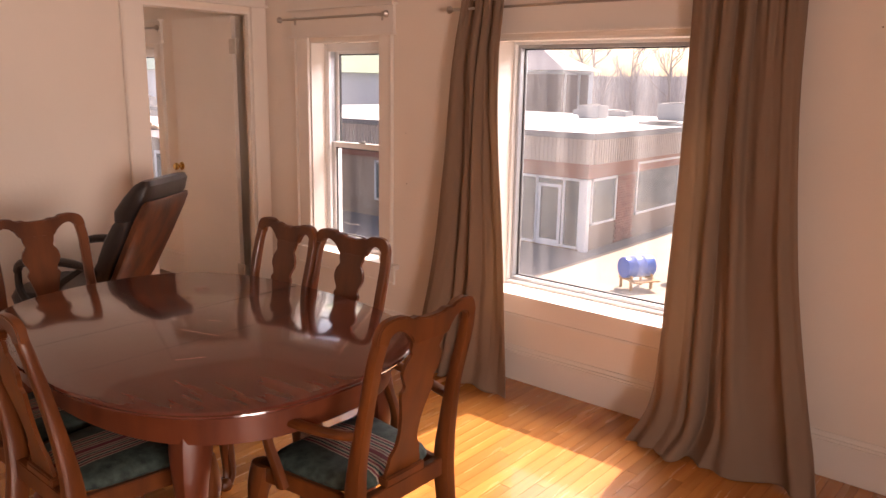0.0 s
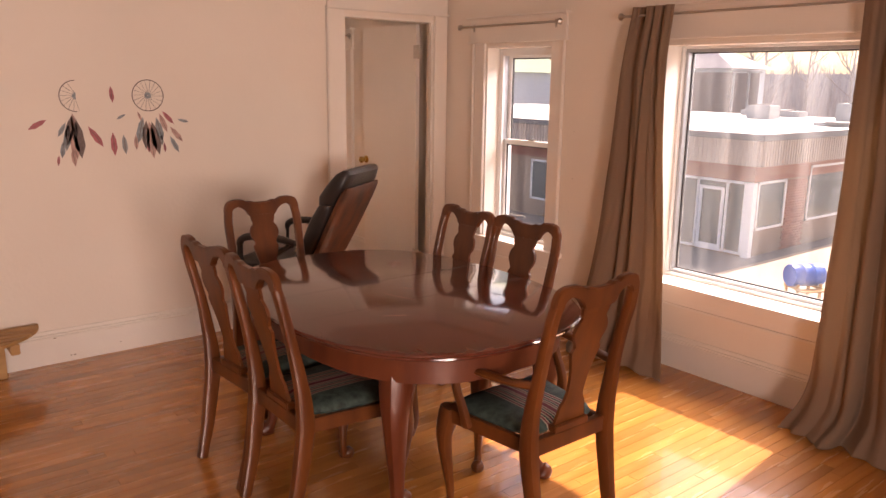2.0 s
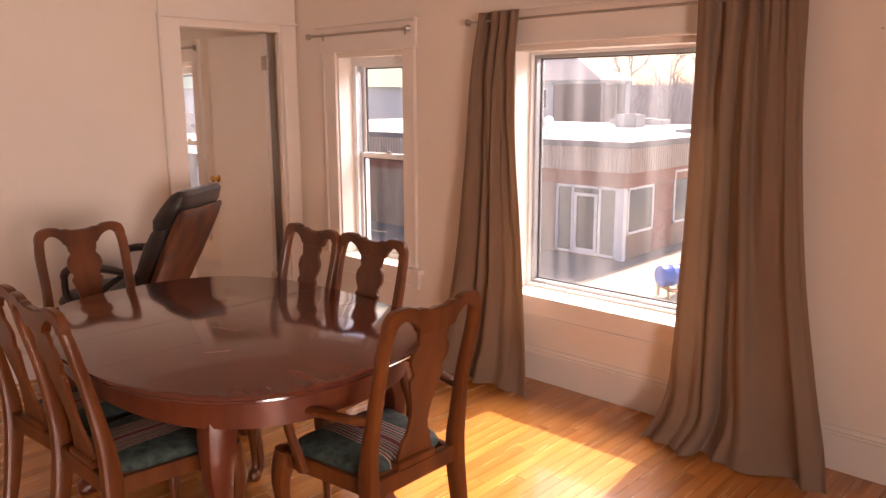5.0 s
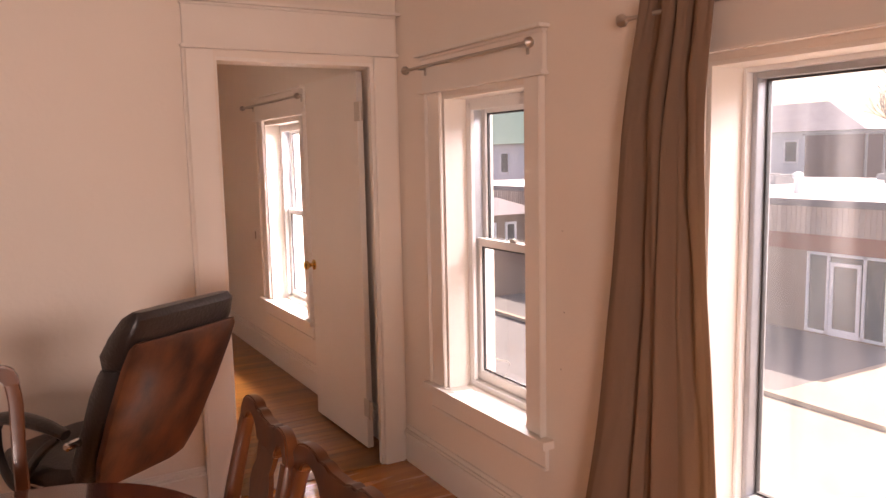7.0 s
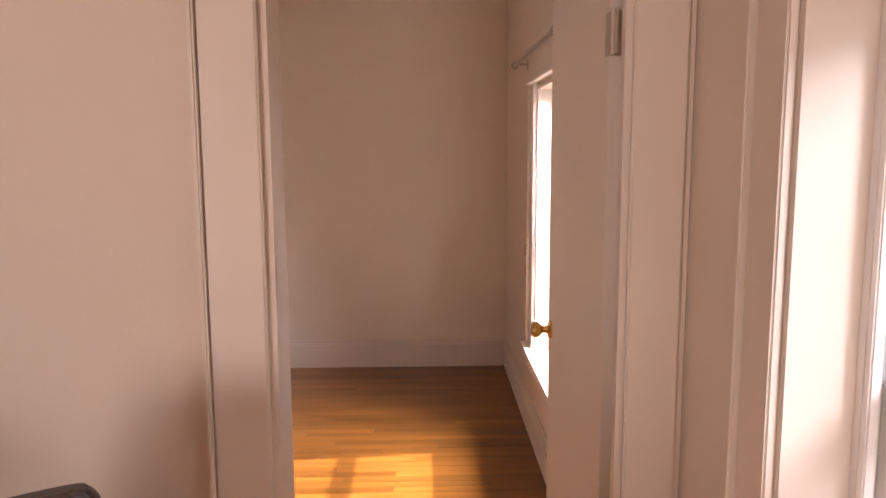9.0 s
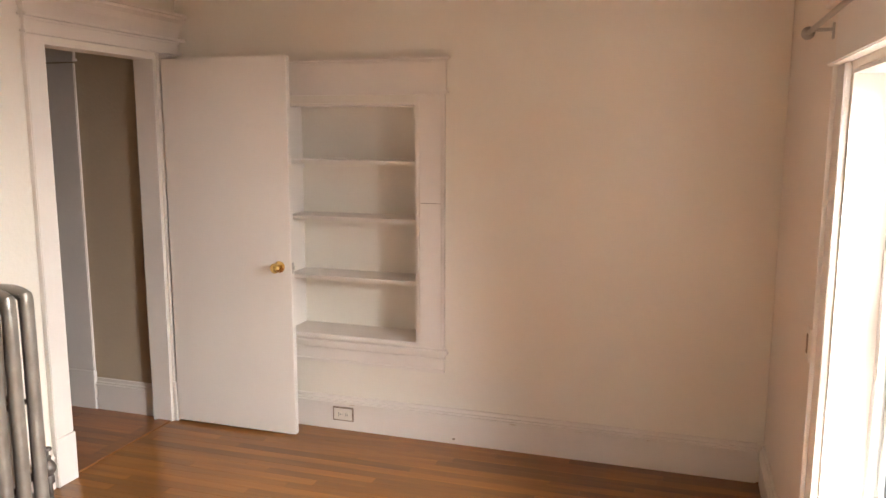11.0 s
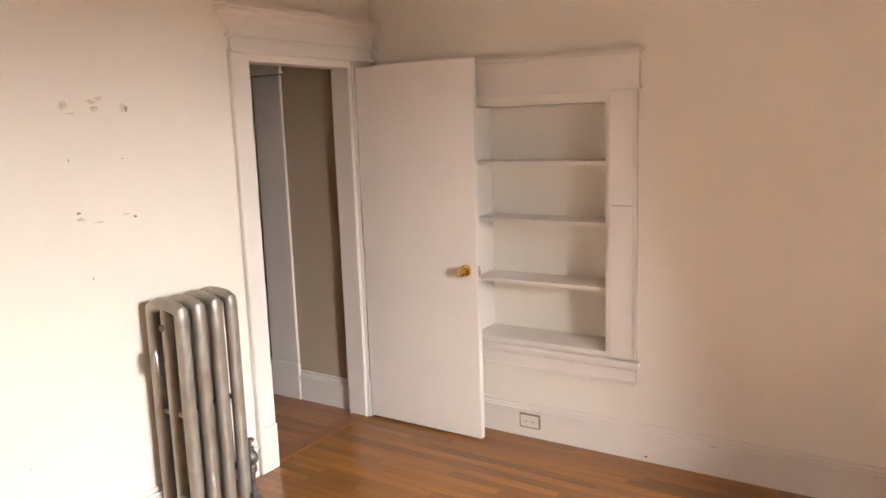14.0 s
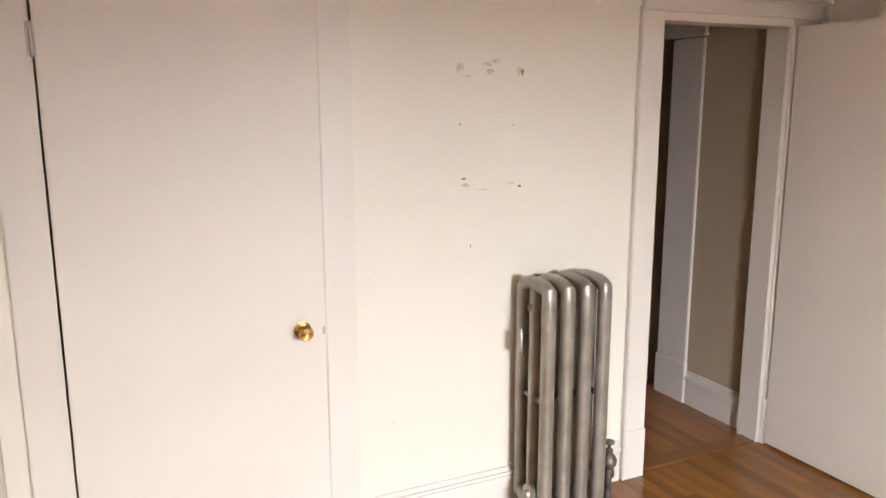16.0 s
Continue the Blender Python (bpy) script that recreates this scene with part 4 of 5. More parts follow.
lean = 0.50
levels = []
for z, d in ((0.46, 0.045), (0.50, 0.066), (0.56, 0.072), (0.66, 0.064), (0.68, 0.058), (0.71, 0.064), (0.80, 0.072), (0.88, 0.062), (0.90, 0.052)):
    levels.append((z, -0.10 - lean * (z - 0.46) + 0.01, 0.235 + 0.018 * math.sin((z - 0.46) * 5), d))
part("backrest", cushion([(0.44, -0.09, 0.20, 0.02)] + levels + [(0.915, -0.325, 0.20, 0.02)]), LEATHER, office, "dark leather padded front", smooth=True)
head = [(0.885, -0.300, 0.20, 0.03), (0.90, -0.310, 0.237, 0.066), (0.95, -0.332, 0.254, 0.080), (1.02, -0.378, 0.250, 0.076), (1.085, -0.418, 0.237, 0.056), (1.108, -0.432, 0.22, 0.025)]
part("headrest", cushion(head), LEATHER, office, "dark leather head roll", smooth=True)
shell = []
for z, d, w in ((0.43, 0.012, 0.16), (0.45, 0.020, 0.205), (0.55, 0.026, 0.235), (0.75, 0.028, 0.250), (0.92, 0.028, 0.252), (0.985, 0.024, 0.246), (1.005, 0.01, 0.235)):
    shell.append((z, -0.172 - lean * (z - 0.46), w, d))
part("back_panel", cushion(shell), SUEDE, office, "scuffed brown leather back", smooth=True)
part("seat", cushion([(0.415, 0.12, 0.22, 0.22), (0.43, 0.12, 0.255, 0.255), (0.47, 0.12, 0.262, 0.262), (0.505, 0.12, 0.245, 0.245), (0.52, 0.12, 0.19, 0.19)]), LEATHER, office, smooth=True)
for s in (-1, 1):
    bm = bmesh.new()
    sweep(bm, [(s * 0.285, -0.13, 0.665, 0.022, 0.018), (s * 0.292, -0.02, 0.690, 0.030, 0.022), (s * 0.295, 0.12, 0.695, 0.032, 0.024), (s * 0.292, 0.22, 0.675, 0.028, 0.022), (s * 0.29, 0.25, 0.63, 0.020, 0.018)], 10, 0.2)
    part("arm_pad", bm, LEATHER, office, smooth=True)
    bm = bmesh.new()
    sweep(bm, [(s * 0.29, 0.245, 0.64, 0.016, 0.016), (s * 0.29, 0.24, 0.53, 0.016, 0.018), (s * 0.288, 0.17, 0.43, 0.016, 0.020), (s * 0.26, 0.08, 0.40, 0.018, 0.018)], 8, 0.4)
    sweep(bm, [(s * 0.287, -0.10, 0.655, 0.014, 0.014), (s * 0.287, 0.02, 0.57, 0.014, 0.016), (s * 0.285, 0.14, 0.43, 0.014, 0.016)], 8, 0.4)
    part("arm_frame", bm, PLASTIC, office, "black plastic arm frame", smooth=True)
    part("bolt_cap", lathe([(0.016, 0), (0.016, 0.05), (0.010, 0.056)], 12, pose(s * 0.25, -0.15, 0.63, 0, 90 * s, 0)), CHROME, office, "chrome bolt", smooth=True)
part("gas_lift", lathe([(0.034, 0.09), (0.034, 0.22), (0.022, 0.22), (0.022, 0.385), (0.09, 0.39), (0.09, 0.414)], 16, pose(0, 0.10, 0)), PLASTIC, office, smooth=True)
part("tilt_lever", lathe([(0.006, 0), (0.006, 0.20), (0.013, 0.205), (0.013, 0.25)], 10, pose(0.08, 0.02, 0.40, 0, 90, 0)), PLASTIC, office, smooth=True)
for k in range(5):
    a = 2 * math.pi * k / 5 + 0.3
    bm = bmesh.new()
    sweep(bm, [(0.02 * math.cos(a), 0.10 + 0.02 * math.sin(a), 0.105, 0.028, 0.022), (0.27 * math.cos(a), 0.10 + 0.27 * math.sin(a), 0.075, 0.018, 0.014)], 8, 0.4, side=(-math.sin(a), math.cos(a), 0), steps=2)
    part("base_arm", bm, PLASTIC, office, smooth=True)
    part("castor", lathe([(0.018, -0.022), (0.028, -0.018), (0.028, 0.018), (0.018, 0.022)], 14, pose(0.265 * math.cos(a), 0.10 + 0.265 * math.sin(a), 0.0285, 90, 0, 40 * k)), PLASTIC, office, smooth=True)

# wooden plant stand by the wall
stand = thing("plant_stand", None, "tiered slatted pine plant stand with half-round shelves", "plant stand")
SX, SY = WEST + 0.034, -0.32
for z, r, depth in ((0.262, 0.66, 0.40), (0.725, 0.46, 0.30)):
    for k in range(int(depth / 0.062)):
        a, b = SX + k * 0.062, SX + k * 0.062 + 0.052
        ya, yb = r * math.sqrt(max(0.02, 1 - ((a - SX) / depth) ** 2)), r * math.sqrt(max(0.012, 1 - ((b - SX) / depth) ** 2))
        part("slat", prism([(a, SY - ya), (b, SY - yb), (b, SY + yb), (a, SY + ya)], z - 0.018, z, "xy"), PINE, stand, bevel=0.002)
    for s in (-1, 1):
        y = SY + s * (r - 0.16)
        part("bearer", boxes((SX + 0.004, SX + depth * 0.66, y - 0.022, y + 0.022, z - 0.075, z - 0.0185)), PINE, stand, bevel=0.004)
    e = r - 0.02
    outline = [(SY - e, z - 0.0185), (SY - e, z - 0.055), (SY - e + 0.012, z - 0.078), (SY - e + 0.035, z - 0.090), (SY + e - 0.035, z - 0.090), (SY + e - 0.012, z - 0.078), (SY + e, z - 0.055), (SY + e, z - 0.0185)]
    if z > 0.5:
        part("rail", prism(outline, SX - 0.020, SX + 0.003, "yz"), PINE, stand, "rail with rounded ends", bevel=0.003)
for y in (-0.50, 0.50):
    part("leg", boxes((SX + 0.030, SX + 0.070, SY + y + 0.024 if y < 0 else SY + y - 0.094, SY + y + 0.094 if y < 0 else SY + y - 0.024, 0, 0.243)), PINE, stand, bevel=0.003)
for y in (-0.24, 0.24):
    part("upright", boxes((SX + 0.004, SX + 0.036, SY + y - 0.02, SY + y + 0.02, 0.2625, 0.706)), PINE, stand, bevel=0.003)


# dream-catcher stickers on the west wall (x is the wall's y here)
def feather(parent, y, z, length, angle, material, wide=0.26):
    out = [(0, -length / 2), (wide * length * 0.5, -length * 0.18), (wide * length * 0.42, length * 0.2), (0.0, length / 2), (-wide * length * 0.42, length * 0.22), (-wide * length * 0.5, -length * 0.16)]
    a = radians(angle)
    pts = [(y + p * math.cos(a) - q * math.sin(a), z + p * math.sin(a) + q * math.cos(a)) for p, q in out]
    part("feather", prism(pts, WEST + 0.0006, WEST + 0.0020, "yz"), material, parent)
    part("quill", prism([(y - 0.0015, z - length * 0.45), (y + 0.0015, z - length * 0.45), (y + 0.0015, z + length * 0.3), (y - 0.0015, z + length * 0.3)] if not angle else [(y + 0.0015 * math.cos(a) + 0.40 * length * math.sin(a), z - 0.40 * length * math.cos(a) + 0.0015 * math.sin(a)), (y + 0.0015 * math.cos(a) - 0.35 * length * math.sin(a), z + 0.35 * length * math.cos(a)), (y - 0.0015 * math.cos(a) - 0.35 * length * math.sin(a), z + 0.35 * length * math.cos(a)), (y - 0.0015 * math.cos(a) + 0.40 * length * math.sin(a), z - 0.40 * length * math.cos(a))], WEST + 0.0021, WEST + 0.0026, "yz"), DARKD, parent)


def dream_ring(parent, y, z, r, a0, a1):
    def arc(r0, r1):
        n = 36
        p = [(y + r1 * math.cos(a0 + (a1 - a0) * k / n), z + r1 * math.sin(a0 + (a1 - a0) * k / n)) for k in range(n + 1)]
        return p + [(y + r0 * math.cos(a0 + (a1 - a0) * k / n), z + r0 * math.sin(a0 + (a1 - a0) * k / n)) for k in range(n, -1, -1)]
    part("hoop", prism(arc(r - 0.005, r), WEST + 0.0006, WEST + 0.0020, "yz"), DARKD, parent)
    part("hub", prism(arc(0.002, 0.019), WEST + 0.0006, WEST + 0.0020, "yz"), GREYD, parent)
    count = 18
    for k in range(count):
        a = 2 * math.pi * k / count + 0.1
        if not a0 <= a <= a1 and not a0 <= a - 6.2832 <= a1:
            continue
        b = a + 0.22
        p, q = (y + 0.02 * math.cos(a), z + 0.02 * math.sin(a)), (y + (r - 0.005) * math.cos(b), z + (r - 0.005) * math.sin(b))
        nx, nz = -(q[1] - p[1]) / r * 0.0012, (q[0] - p[0]) / r * 0.0012
        part("thread", prism([(p[0] + nx, p[1] + nz), (q[0] + nx, q[1] + nz), (q[0] - nx, q[1] - nz), (p[0] - nx, p[1] - nz)], WEST + 0.0006, WEST + 0.0016, "yz"), DARKD, parent)


sticker = thing("wall_sticker", None, "half dream-catcher wall sticker with crimson and grey feathers", "wall decal", "dream-catcher stickers")
dream_ring(sticker, 0.652, 1.518, 0.088, radians(90), radians(270))
for f in ((0.565, 1.335, 0.09, -30, GREYD), (0.445, 1.365, 0.11, -62, PINK), (0.590, 1.290, 0.15, -8, GREYD), (0.625, 1.250, 0.17, 6, BLUSH), (0.605, 1.33, 0.17, -12, DARKD), (0.650, 1.28, 0.22, 4, DARKD), (0.632, 1.36, 0.13, 6, BLUSH), (0.562, 1.225, 0.10, -10, GREYD), (0.535, 1.165, 0.06, -8, PINK), (0.615, 1.175, 0.10, 6, BLUSH), (0.74, 1.29, 0.14, 32, PINK)):
    feather(sticker, *f)
sticker = thing("wall_sticker", None, "dream-catcher wall sticker with a full hoop and feathers", "wall decal", "dream-catcher stickers")
dream_ring(sticker, 1.045, 1.520, 0.092, 0, 2 * math.pi)
for f in ((0.842, 1.527, 0.095, 4, PINK), (0.885, 1.40, 0.06, -62, GREYD), (0.835, 1.245, 0.135, 2, PINK), (0.895, 1.240, 0.115, 4, GREYD), (0.96, 1.25, 0.09, 0, BLUSH), (0.99, 1.32, 0.16, -14, GREYD), (1.02, 1.29, 0.17, -4, DARKD), (1.05, 1.26, 0.22, 4, BLUSH), (1.075, 1.27, 0.20, 10, DARKD), (1.03, 1.22, 0.07, 0, PINK), (1.10, 1.32, 0.15, 12, GREYD), (1.125, 1.36, 0.12, 20, BLUSH), (1.155, 1.39, 0.10, 40, PINK), (1.20, 1.29, 0.12, 38, BLUSH), (1.245, 1.37, 0.07, 76, GREYD), (1.185, 1.23, 0.11, 26, GREYD), (1.125, 1.215, 0.06, 4, PINK), (1.11, 1.26, 0.07, 4, GREYD), (0.99, 1.40, 0.06, 20, BLUSH)):
    feather(sticker, *f)

# ---- bedroom things ----
rad = thing("radiator", None, "old silver-painted cast-iron column radiator", "radiator")
RZ = 1.062
for k in range(4):
    x = -6.285 - 0.088 * k
    bm = bmesh.new()
    yb, yf = 0.105, 0.292
    r = 0.030
    sweep(bm, [(x, yf, 0.10, r, 0.026), (x, yf, 0.30, r, 0.026), (x, yf, 0.70, r, 0.026), (x, yf, RZ - 0.075, r, 0.026), (x, yf - 0.012, RZ - 0.04, r, 0.026), (x, yf - 0.05, RZ - 0.026, r, 0.026), (x, (yb + yf) / 2, RZ - 0.022, r, 0.024), (x, yb + 0.05, RZ - 0.026, r, 0.026), (x, yb + 0.012, RZ - 0.04, r, 0.026), (x, yb, RZ - 0.075, r, 0.026), (x, yb, 0.70, r, 0.026), (x, yb, 0.30, r, 0.026), (x, yb, 0.10, r, 0.026)], 12, 0.15, steps=4)
    sweep(bm, [(x, (yb + yf) / 2, 0.10, 0.026, 0.024), (x, (yb + yf) / 2, 0.5, 0.026, 0.024), (x, (yb + yf) / 2, RZ - 0.03, 0.026, 0.024)], 12, 0.15, steps=3)
    sweep(bm, [(x, yf, 0.115, r * 0.95, 0.035), (x, (yb + yf) / 2, 0.105, r * 0.95, 0.04), (x, yb, 0.115, r * 0.95, 0.035)], 12, 0.2, steps=3)
    sweep(bm, [(x, yf, 0.56, 0.010, 0.012), (x, yb, 0.56, 0.010, 0.012)], 8, steps=2)
    if k in (0, 3):
        for y in (yb, yf):
            sweep(bm, [(x, y, 0.11, 0.024, 0.024), (x, y, 0.04, 0.018, 0.018), (x, y, 0.0, 0.026, 0.026)], 10, steps=3)
    part("section", bm, RADIATOR, rad, smooth=True)
for y, z in ((0.20, 0.125), (0.20, RZ - 0.075)):
    part("nipple", lathe([(0.028, -6.56), (0.028, -6.28)], 14, pose(0, y, z, 0, 90, 0)), RADIATOR, rad, smooth=True)
part("plug", lathe([(0.001, 0), (0.040, 0.0), (0.044, 0.010), (0.044, 0.018), (0.020, 0.020), (0.018, 0.034), (0.001, 0.036)], 16, pose(-6.262, 0.235, 0.16, 0, 90, 0)), RADIATOR, rad, "silver end plug", smooth=True)
part("air_vent", lathe([(0.012, 0.0), (0.012, 0.075), (0.007, 0.085), (0.007, 0.095)], 12, pose(-6.238, 0.165, 0.755)), NICKEL, rad, "small nickel air vent", smooth=True)
part("vent_pipe", lathe([(0.005, 0), (0.005, 0.035)], 8, pose(-6.262, 0.165, 0.775, 0, 90, 0)), NICKEL, rad, smooth=True)
part("plug_ring", lathe([(0.001, 0), (0.015, 0.0), (0.015, 0.006), (0.001, 0.007)], 12, pose(-6.256, 0.20, 0.945, 0, 90, 0)), RUST, rad, smooth=True)
valve = part("valve", lathe([(0.040, 0.0), (0.040, 0.006), (0.016, 0.010), (0.016, 0.13), (0.026, 0.14), (0.026, 0.165), (0.020, 0.175), (0.034, 0.195), (0.036, 0.215), (0.026, 0.235), (0.016, 0.245), (0.018, 0.262), (0.009, 0.268), (0.007, 0.29)], 14, pose(-6.665, 0.215, 0)), RUST, rad, "tarnished iron steam valve", smooth=True)
part("valve_wheel", lathe([(0.001, 0), (0.020, 0.0), (0.023, 0.005), (0.020, 0.012), (0.001, 0.014)], 14, pose(-6.665, 0.215, 0.291)), RUST, valve, smooth=True)
part("union", lathe([(0.018, 0), (0.018, 0.09)], 12, pose(-6.655, 0.215, 0.205, 0, 90, 0)), RUST, rad, smooth=True)

outlet = thing("power_outlet", None, "almond double power outlet in the baseboard", "outlet")
OY, OZ, OX = 1.062, 0.098, WEST2 + 0.0265
# dark plate a little larger than the cover, drawn as its outline
part("dark_rim", boxes((OX - 0.008, OX + 0.0015, OY - 0.062, OY + 0.062, OZ - 0.040, OZ + 0.040)), CHIP, outlet)
part("plate", boxes((OX - 0.007, OX + 0.004, OY - 0.058, OY + 0.058, OZ - 0.036, OZ + 0.036)), SWITCH, outlet, bevel=0.003)
for d in (-0.022, 0.022):
    part("socket", lathe([(0.016, 0), (0.016, 0.002)], 16, pose(OX + 0.0042, OY + d, OZ, 0, 90, 0)), SWITCH, outlet)
    part("slot", boxes((OX + 0.0063, OX + 0.0068, OY + d - 0.004, OY + d - 0.001, OZ + 0.003, OZ + 0.010), (OX + 0.0063, OX + 0.0068, OY + d - 0.004, OY + d - 0.001, OZ - 0.010, OZ - 0.003), (OX + 0.0063, OX + 0.0068, OY + d + 0.005, OY + d + 0.009, OZ - 0.003, OZ + 0.003)), SEAL, outlet)
part("screw", lathe([(0.003, 0), (0.003, 0.0015)], 8, pose(OX + 0.0042, OY, OZ, 0, 90, 0)), NICKEL, outlet)
tv = thing("wall_plate", None, "broken wall plate with bare dark opening", "wall plate")
part("plate", boxes((-6.93, -6.86, NORTH - 0.007, NORTH - 0.001, 0.93, 1.045)), SWITCH, tv, bevel=0.002)
part("opening", boxes((-6.915, -6.885, NORTH - 0.0085, NORTH - 0.0072, 0.955, 1.02)), CHIP, tv)

# chips and marks in the paint
rng = random.Random(5)


def chips(name, label, spots, plane):
    """Small flat irregular flakes on a wall: (along, z, width, height)."""
    t = thing(name, None, label, "wall mark")
    for a, z, w, h in spots:
        pts = []
        for k in range(9):
            q = 2 * math.pi * k / 9
            f = rng.uniform(0.55, 1.1)
            pts.append((a + w / 2 * f * math.cos(q), z + h / 2 * f * math.sin(q)))
        axis, face, s = plane
        lo, hi = sorted((face + s * 0.0005, face + s * 0.0016))
        part("flake", prism(pts, lo, hi, "xz" if axis == "x" else "yz"), CHIP if w < 0.03 else PAINTMARK, t)


PAINTMARK = mat("glue_residue", (0.55, 0.43, 0.30), rough=0.6, dark=(0.74, 0.67, 0.58), scale=60)
chips("paint_marks", "torn glue marks on the painted wall", [(-6.02, 1.87, 0.035, 0.04), (-6.05, 1.84, 0.05, 0.008), (-6.14, 1.885, 0.06, 0.02), (-6.175, 1.90, 0.035, 0.02), (-6.15, 1.855, 0.04, 0.03), (-6.28, 1.865, 0.04, 0.045), (-6.295, 1.86, 0.02, 0.03)], ("x", SOUTH2, 1))
chips("paint_marks", "scraped pale marks on the painted wall", [(-6.05, 1.425, 0.05, 0.02), (-6.04, 1.45, 0.02, 0.012), (-6.12, 1.405, 0.06, 0.008), (-6.25, 1.425, 0.06, 0.008), (-6.29, 1.41, 0.02, 0.012)], ("x", SOUTH2, 1))
chips("paint_marks", "small nail holes in the painted wall", [(-6.02, 1.66, 0.006, 0.012), (-6.255, 1.655, 0.012, 0.003), (-6.07, 1.18, 0.004, 0.02), (-5.73, 0.50, 0.01, 0.004)], ("x", SOUTH2, 1))
chips("paint_chips", "chipped paint along the baseboard cap", [(0.42, 0.158, 0.02, 0.006), (0.75, 0.158, 0.12, 0.003), (1.1, 0.158, 0.2, 0.003)], ("y", WEST + 0.0305, 1))
chips("paint_chips", "small dark chips in the baseboard face", [(0.50, 0.035, 0.010, 0.008), (0.52, 0.035, 0.018, 0.010), (0.78, 0.06, 0.010, 0.008)], ("y", WEST + 0.0185, 1))
chips("paint_chips", "chipped paint along the baseboard cap", [(1.12, 0.158, 0.05, 0.006), (2.05, 0.158, 0.06, 0.010), (2.40, 0.158, 0.05, 0.006), (2.75, 0.158, 0.03, 0.005)], ("y", WEST2 + 0.0305, 1))
chips("paint_chips", "small dark chip in the baseboard face", [(1.72, 0.03, 0.02, 0.012)], ("y", WEST2 + 0.0185, 1))
chips("nail_hole", "small dark nail hole in the plaster", [(-0.483, 1.853, 0.009, 0.009)], ("x", NORTH, -1))
chips("nail_hole", "small dark nail holes in the plaster", [(-2.93, 1.02, 0.006, 0.006), (-2.94, 1.32, 0.006, 0.006), (-2.95, 0.80, 0.006, 0.006)], ("x", NORTH, -1))
cable = thing("loop_of_wire", None, "thin pale loop of wire against the glass", "wire")
bm = bmesh.new()
sweep(bm, [(-3.60 + 0.09 * math.cos(a), 3.444, 0.640 + 0.045 * math.sin(a) + 0.02 * math.cos(2 * a), 0.0016, 0.0016) for a in np.linspace(0, 5.6, 16)], 6, side=(0, 1, 0), steps=3)
part("strand", bm, CORD, cable)
lamp = thing("ceiling_lamp", pose(-6.9, 1.75, TOP), "white glass ceiling lamp, switched off", "ceiling lamp")
part("canopy", lathe([(0.06, -0.03), (0.065, 0.0)], 24), TRIM, lamp, smooth=True)
part("shade", lathe([(0.02, -0.155), (0.08, -0.145), (0.13, -0.11), (0.15, -0.06), (0.145, -0.031)], 28), VINYL, lamp, "white glass shade", smooth=True)


# ---- outside ----
G = -3.2
tagged(part("ground", boxes((-900, 900, 3.7, 1500, G - 0.3, G)), ASPHALT, None), "grey asphalt ground reaching to the horizon, also standing for the shop's shade", "ground", kind="structure")
# yard ends at x -10.2; darker asphalt beyond stands in for the shop's shadow
tagged(part("pavement", boxes((-10.2, 6.0, 5.5, 30.0, G + 0.001, G + 0.03)), CONCRETE, None), "sunlit tan concrete yard", "pavement", kind="structure")
tagged(part("kerb", boxes((-26.0, 4.0, 14.05, 14.2, G + 0.031, G + 0.12)), CONCRETE, None), "low concrete kerb across the yard", "kerb", kind="structure")

CX, CY, RT = -10.8, 19.5, 0.30
shop = thing("shop_building", None, "single-storey shop with ribbed tan fascia and flat white roof", "building")
part("wall", boxes((-34, CX, CY, 34, G, -0.5)), STUCCO, shop, "brown panelled wall")
part("roof", boxes((-34.2, CX + 0.25, CY - 0.25, 34.2, -0.05, 0.22)), WHITEROOF, shop, "flat white membrane roof")
part("roof_edge", boxes((-34.4, CX + 0.42, CY - 0.42, CY - 0.26, 0.12, RT), (CX + 0.26, CX + 0.42, CY - 0.26, 34.2, 0.12, RT)), DARKEDGE, shop, "dark metal roof edge")
bm = boxes((-34.3, CX + 0.30, CY - 0.36, CY - 0.255, -0.58, 0.119), (CX + 0.255, CX + 0.36, CY - 0.255, 34.1, -0.58, 0.119))
for k in range(150):
    x = CX + 0.2 - k * 0.14
    box(bm, x - 0.03, x + 0.03, CY - 0.385, CY - 0.361, -0.575, 0.115)
for k in range(100):
    y = CY - 0.2 + k * 0.14
    box(bm, CX + 0.361, CX + 0.385, y - 0.03, y + 0.03, -0.575, 0.115)
part("fascia", bm, FASCIA, shop, "ribbed tan fascia band")
part("soffit_band", boxes((-34, CX + 0.05, CY - 0.05, CY - 0.001, -1.05, -0.585), (CX + 0.001, CX + 0.05, CY, 34, -1.05, -0.585)), BRICK, shop)


def glazing(name, x0, x1, z0, z1, posts, face="front", at=None, w=0.07):
    g = part(name, bmesh_frame(x0, x1, z0, z1, posts, face, at, w), SHOPFRAME, shop, "white framed shop window")
    d = (at if at is not None else 0)
    part("pane", boxes((x0, x1, CY - 0.02 - d, CY - 0.004 - d, z0, z1) if face == "front" else (CX + 0.004, CX + 0.02, x0, x1, z0, z1)), SHOPGLASS, g)
    return g


def bmesh_frame(x0, x1, z0, z1, posts, face, at, w):
    bm = bmesh.new()
    cells = [(x0, x1, z0, z0 + w), (x0, x1, z1 - w, z1)] + [(p - w / 2, p + w / 2, z0, z1) for p in posts]
    for a, b, c, d in cells:
        if face == "front":
            box(bm, a, b, CY - 0.06, CY - 0.021, c, d)
        else:
            box(bm, CX + 0.021, CX + 0.06, a, b, c, d)
    return bm


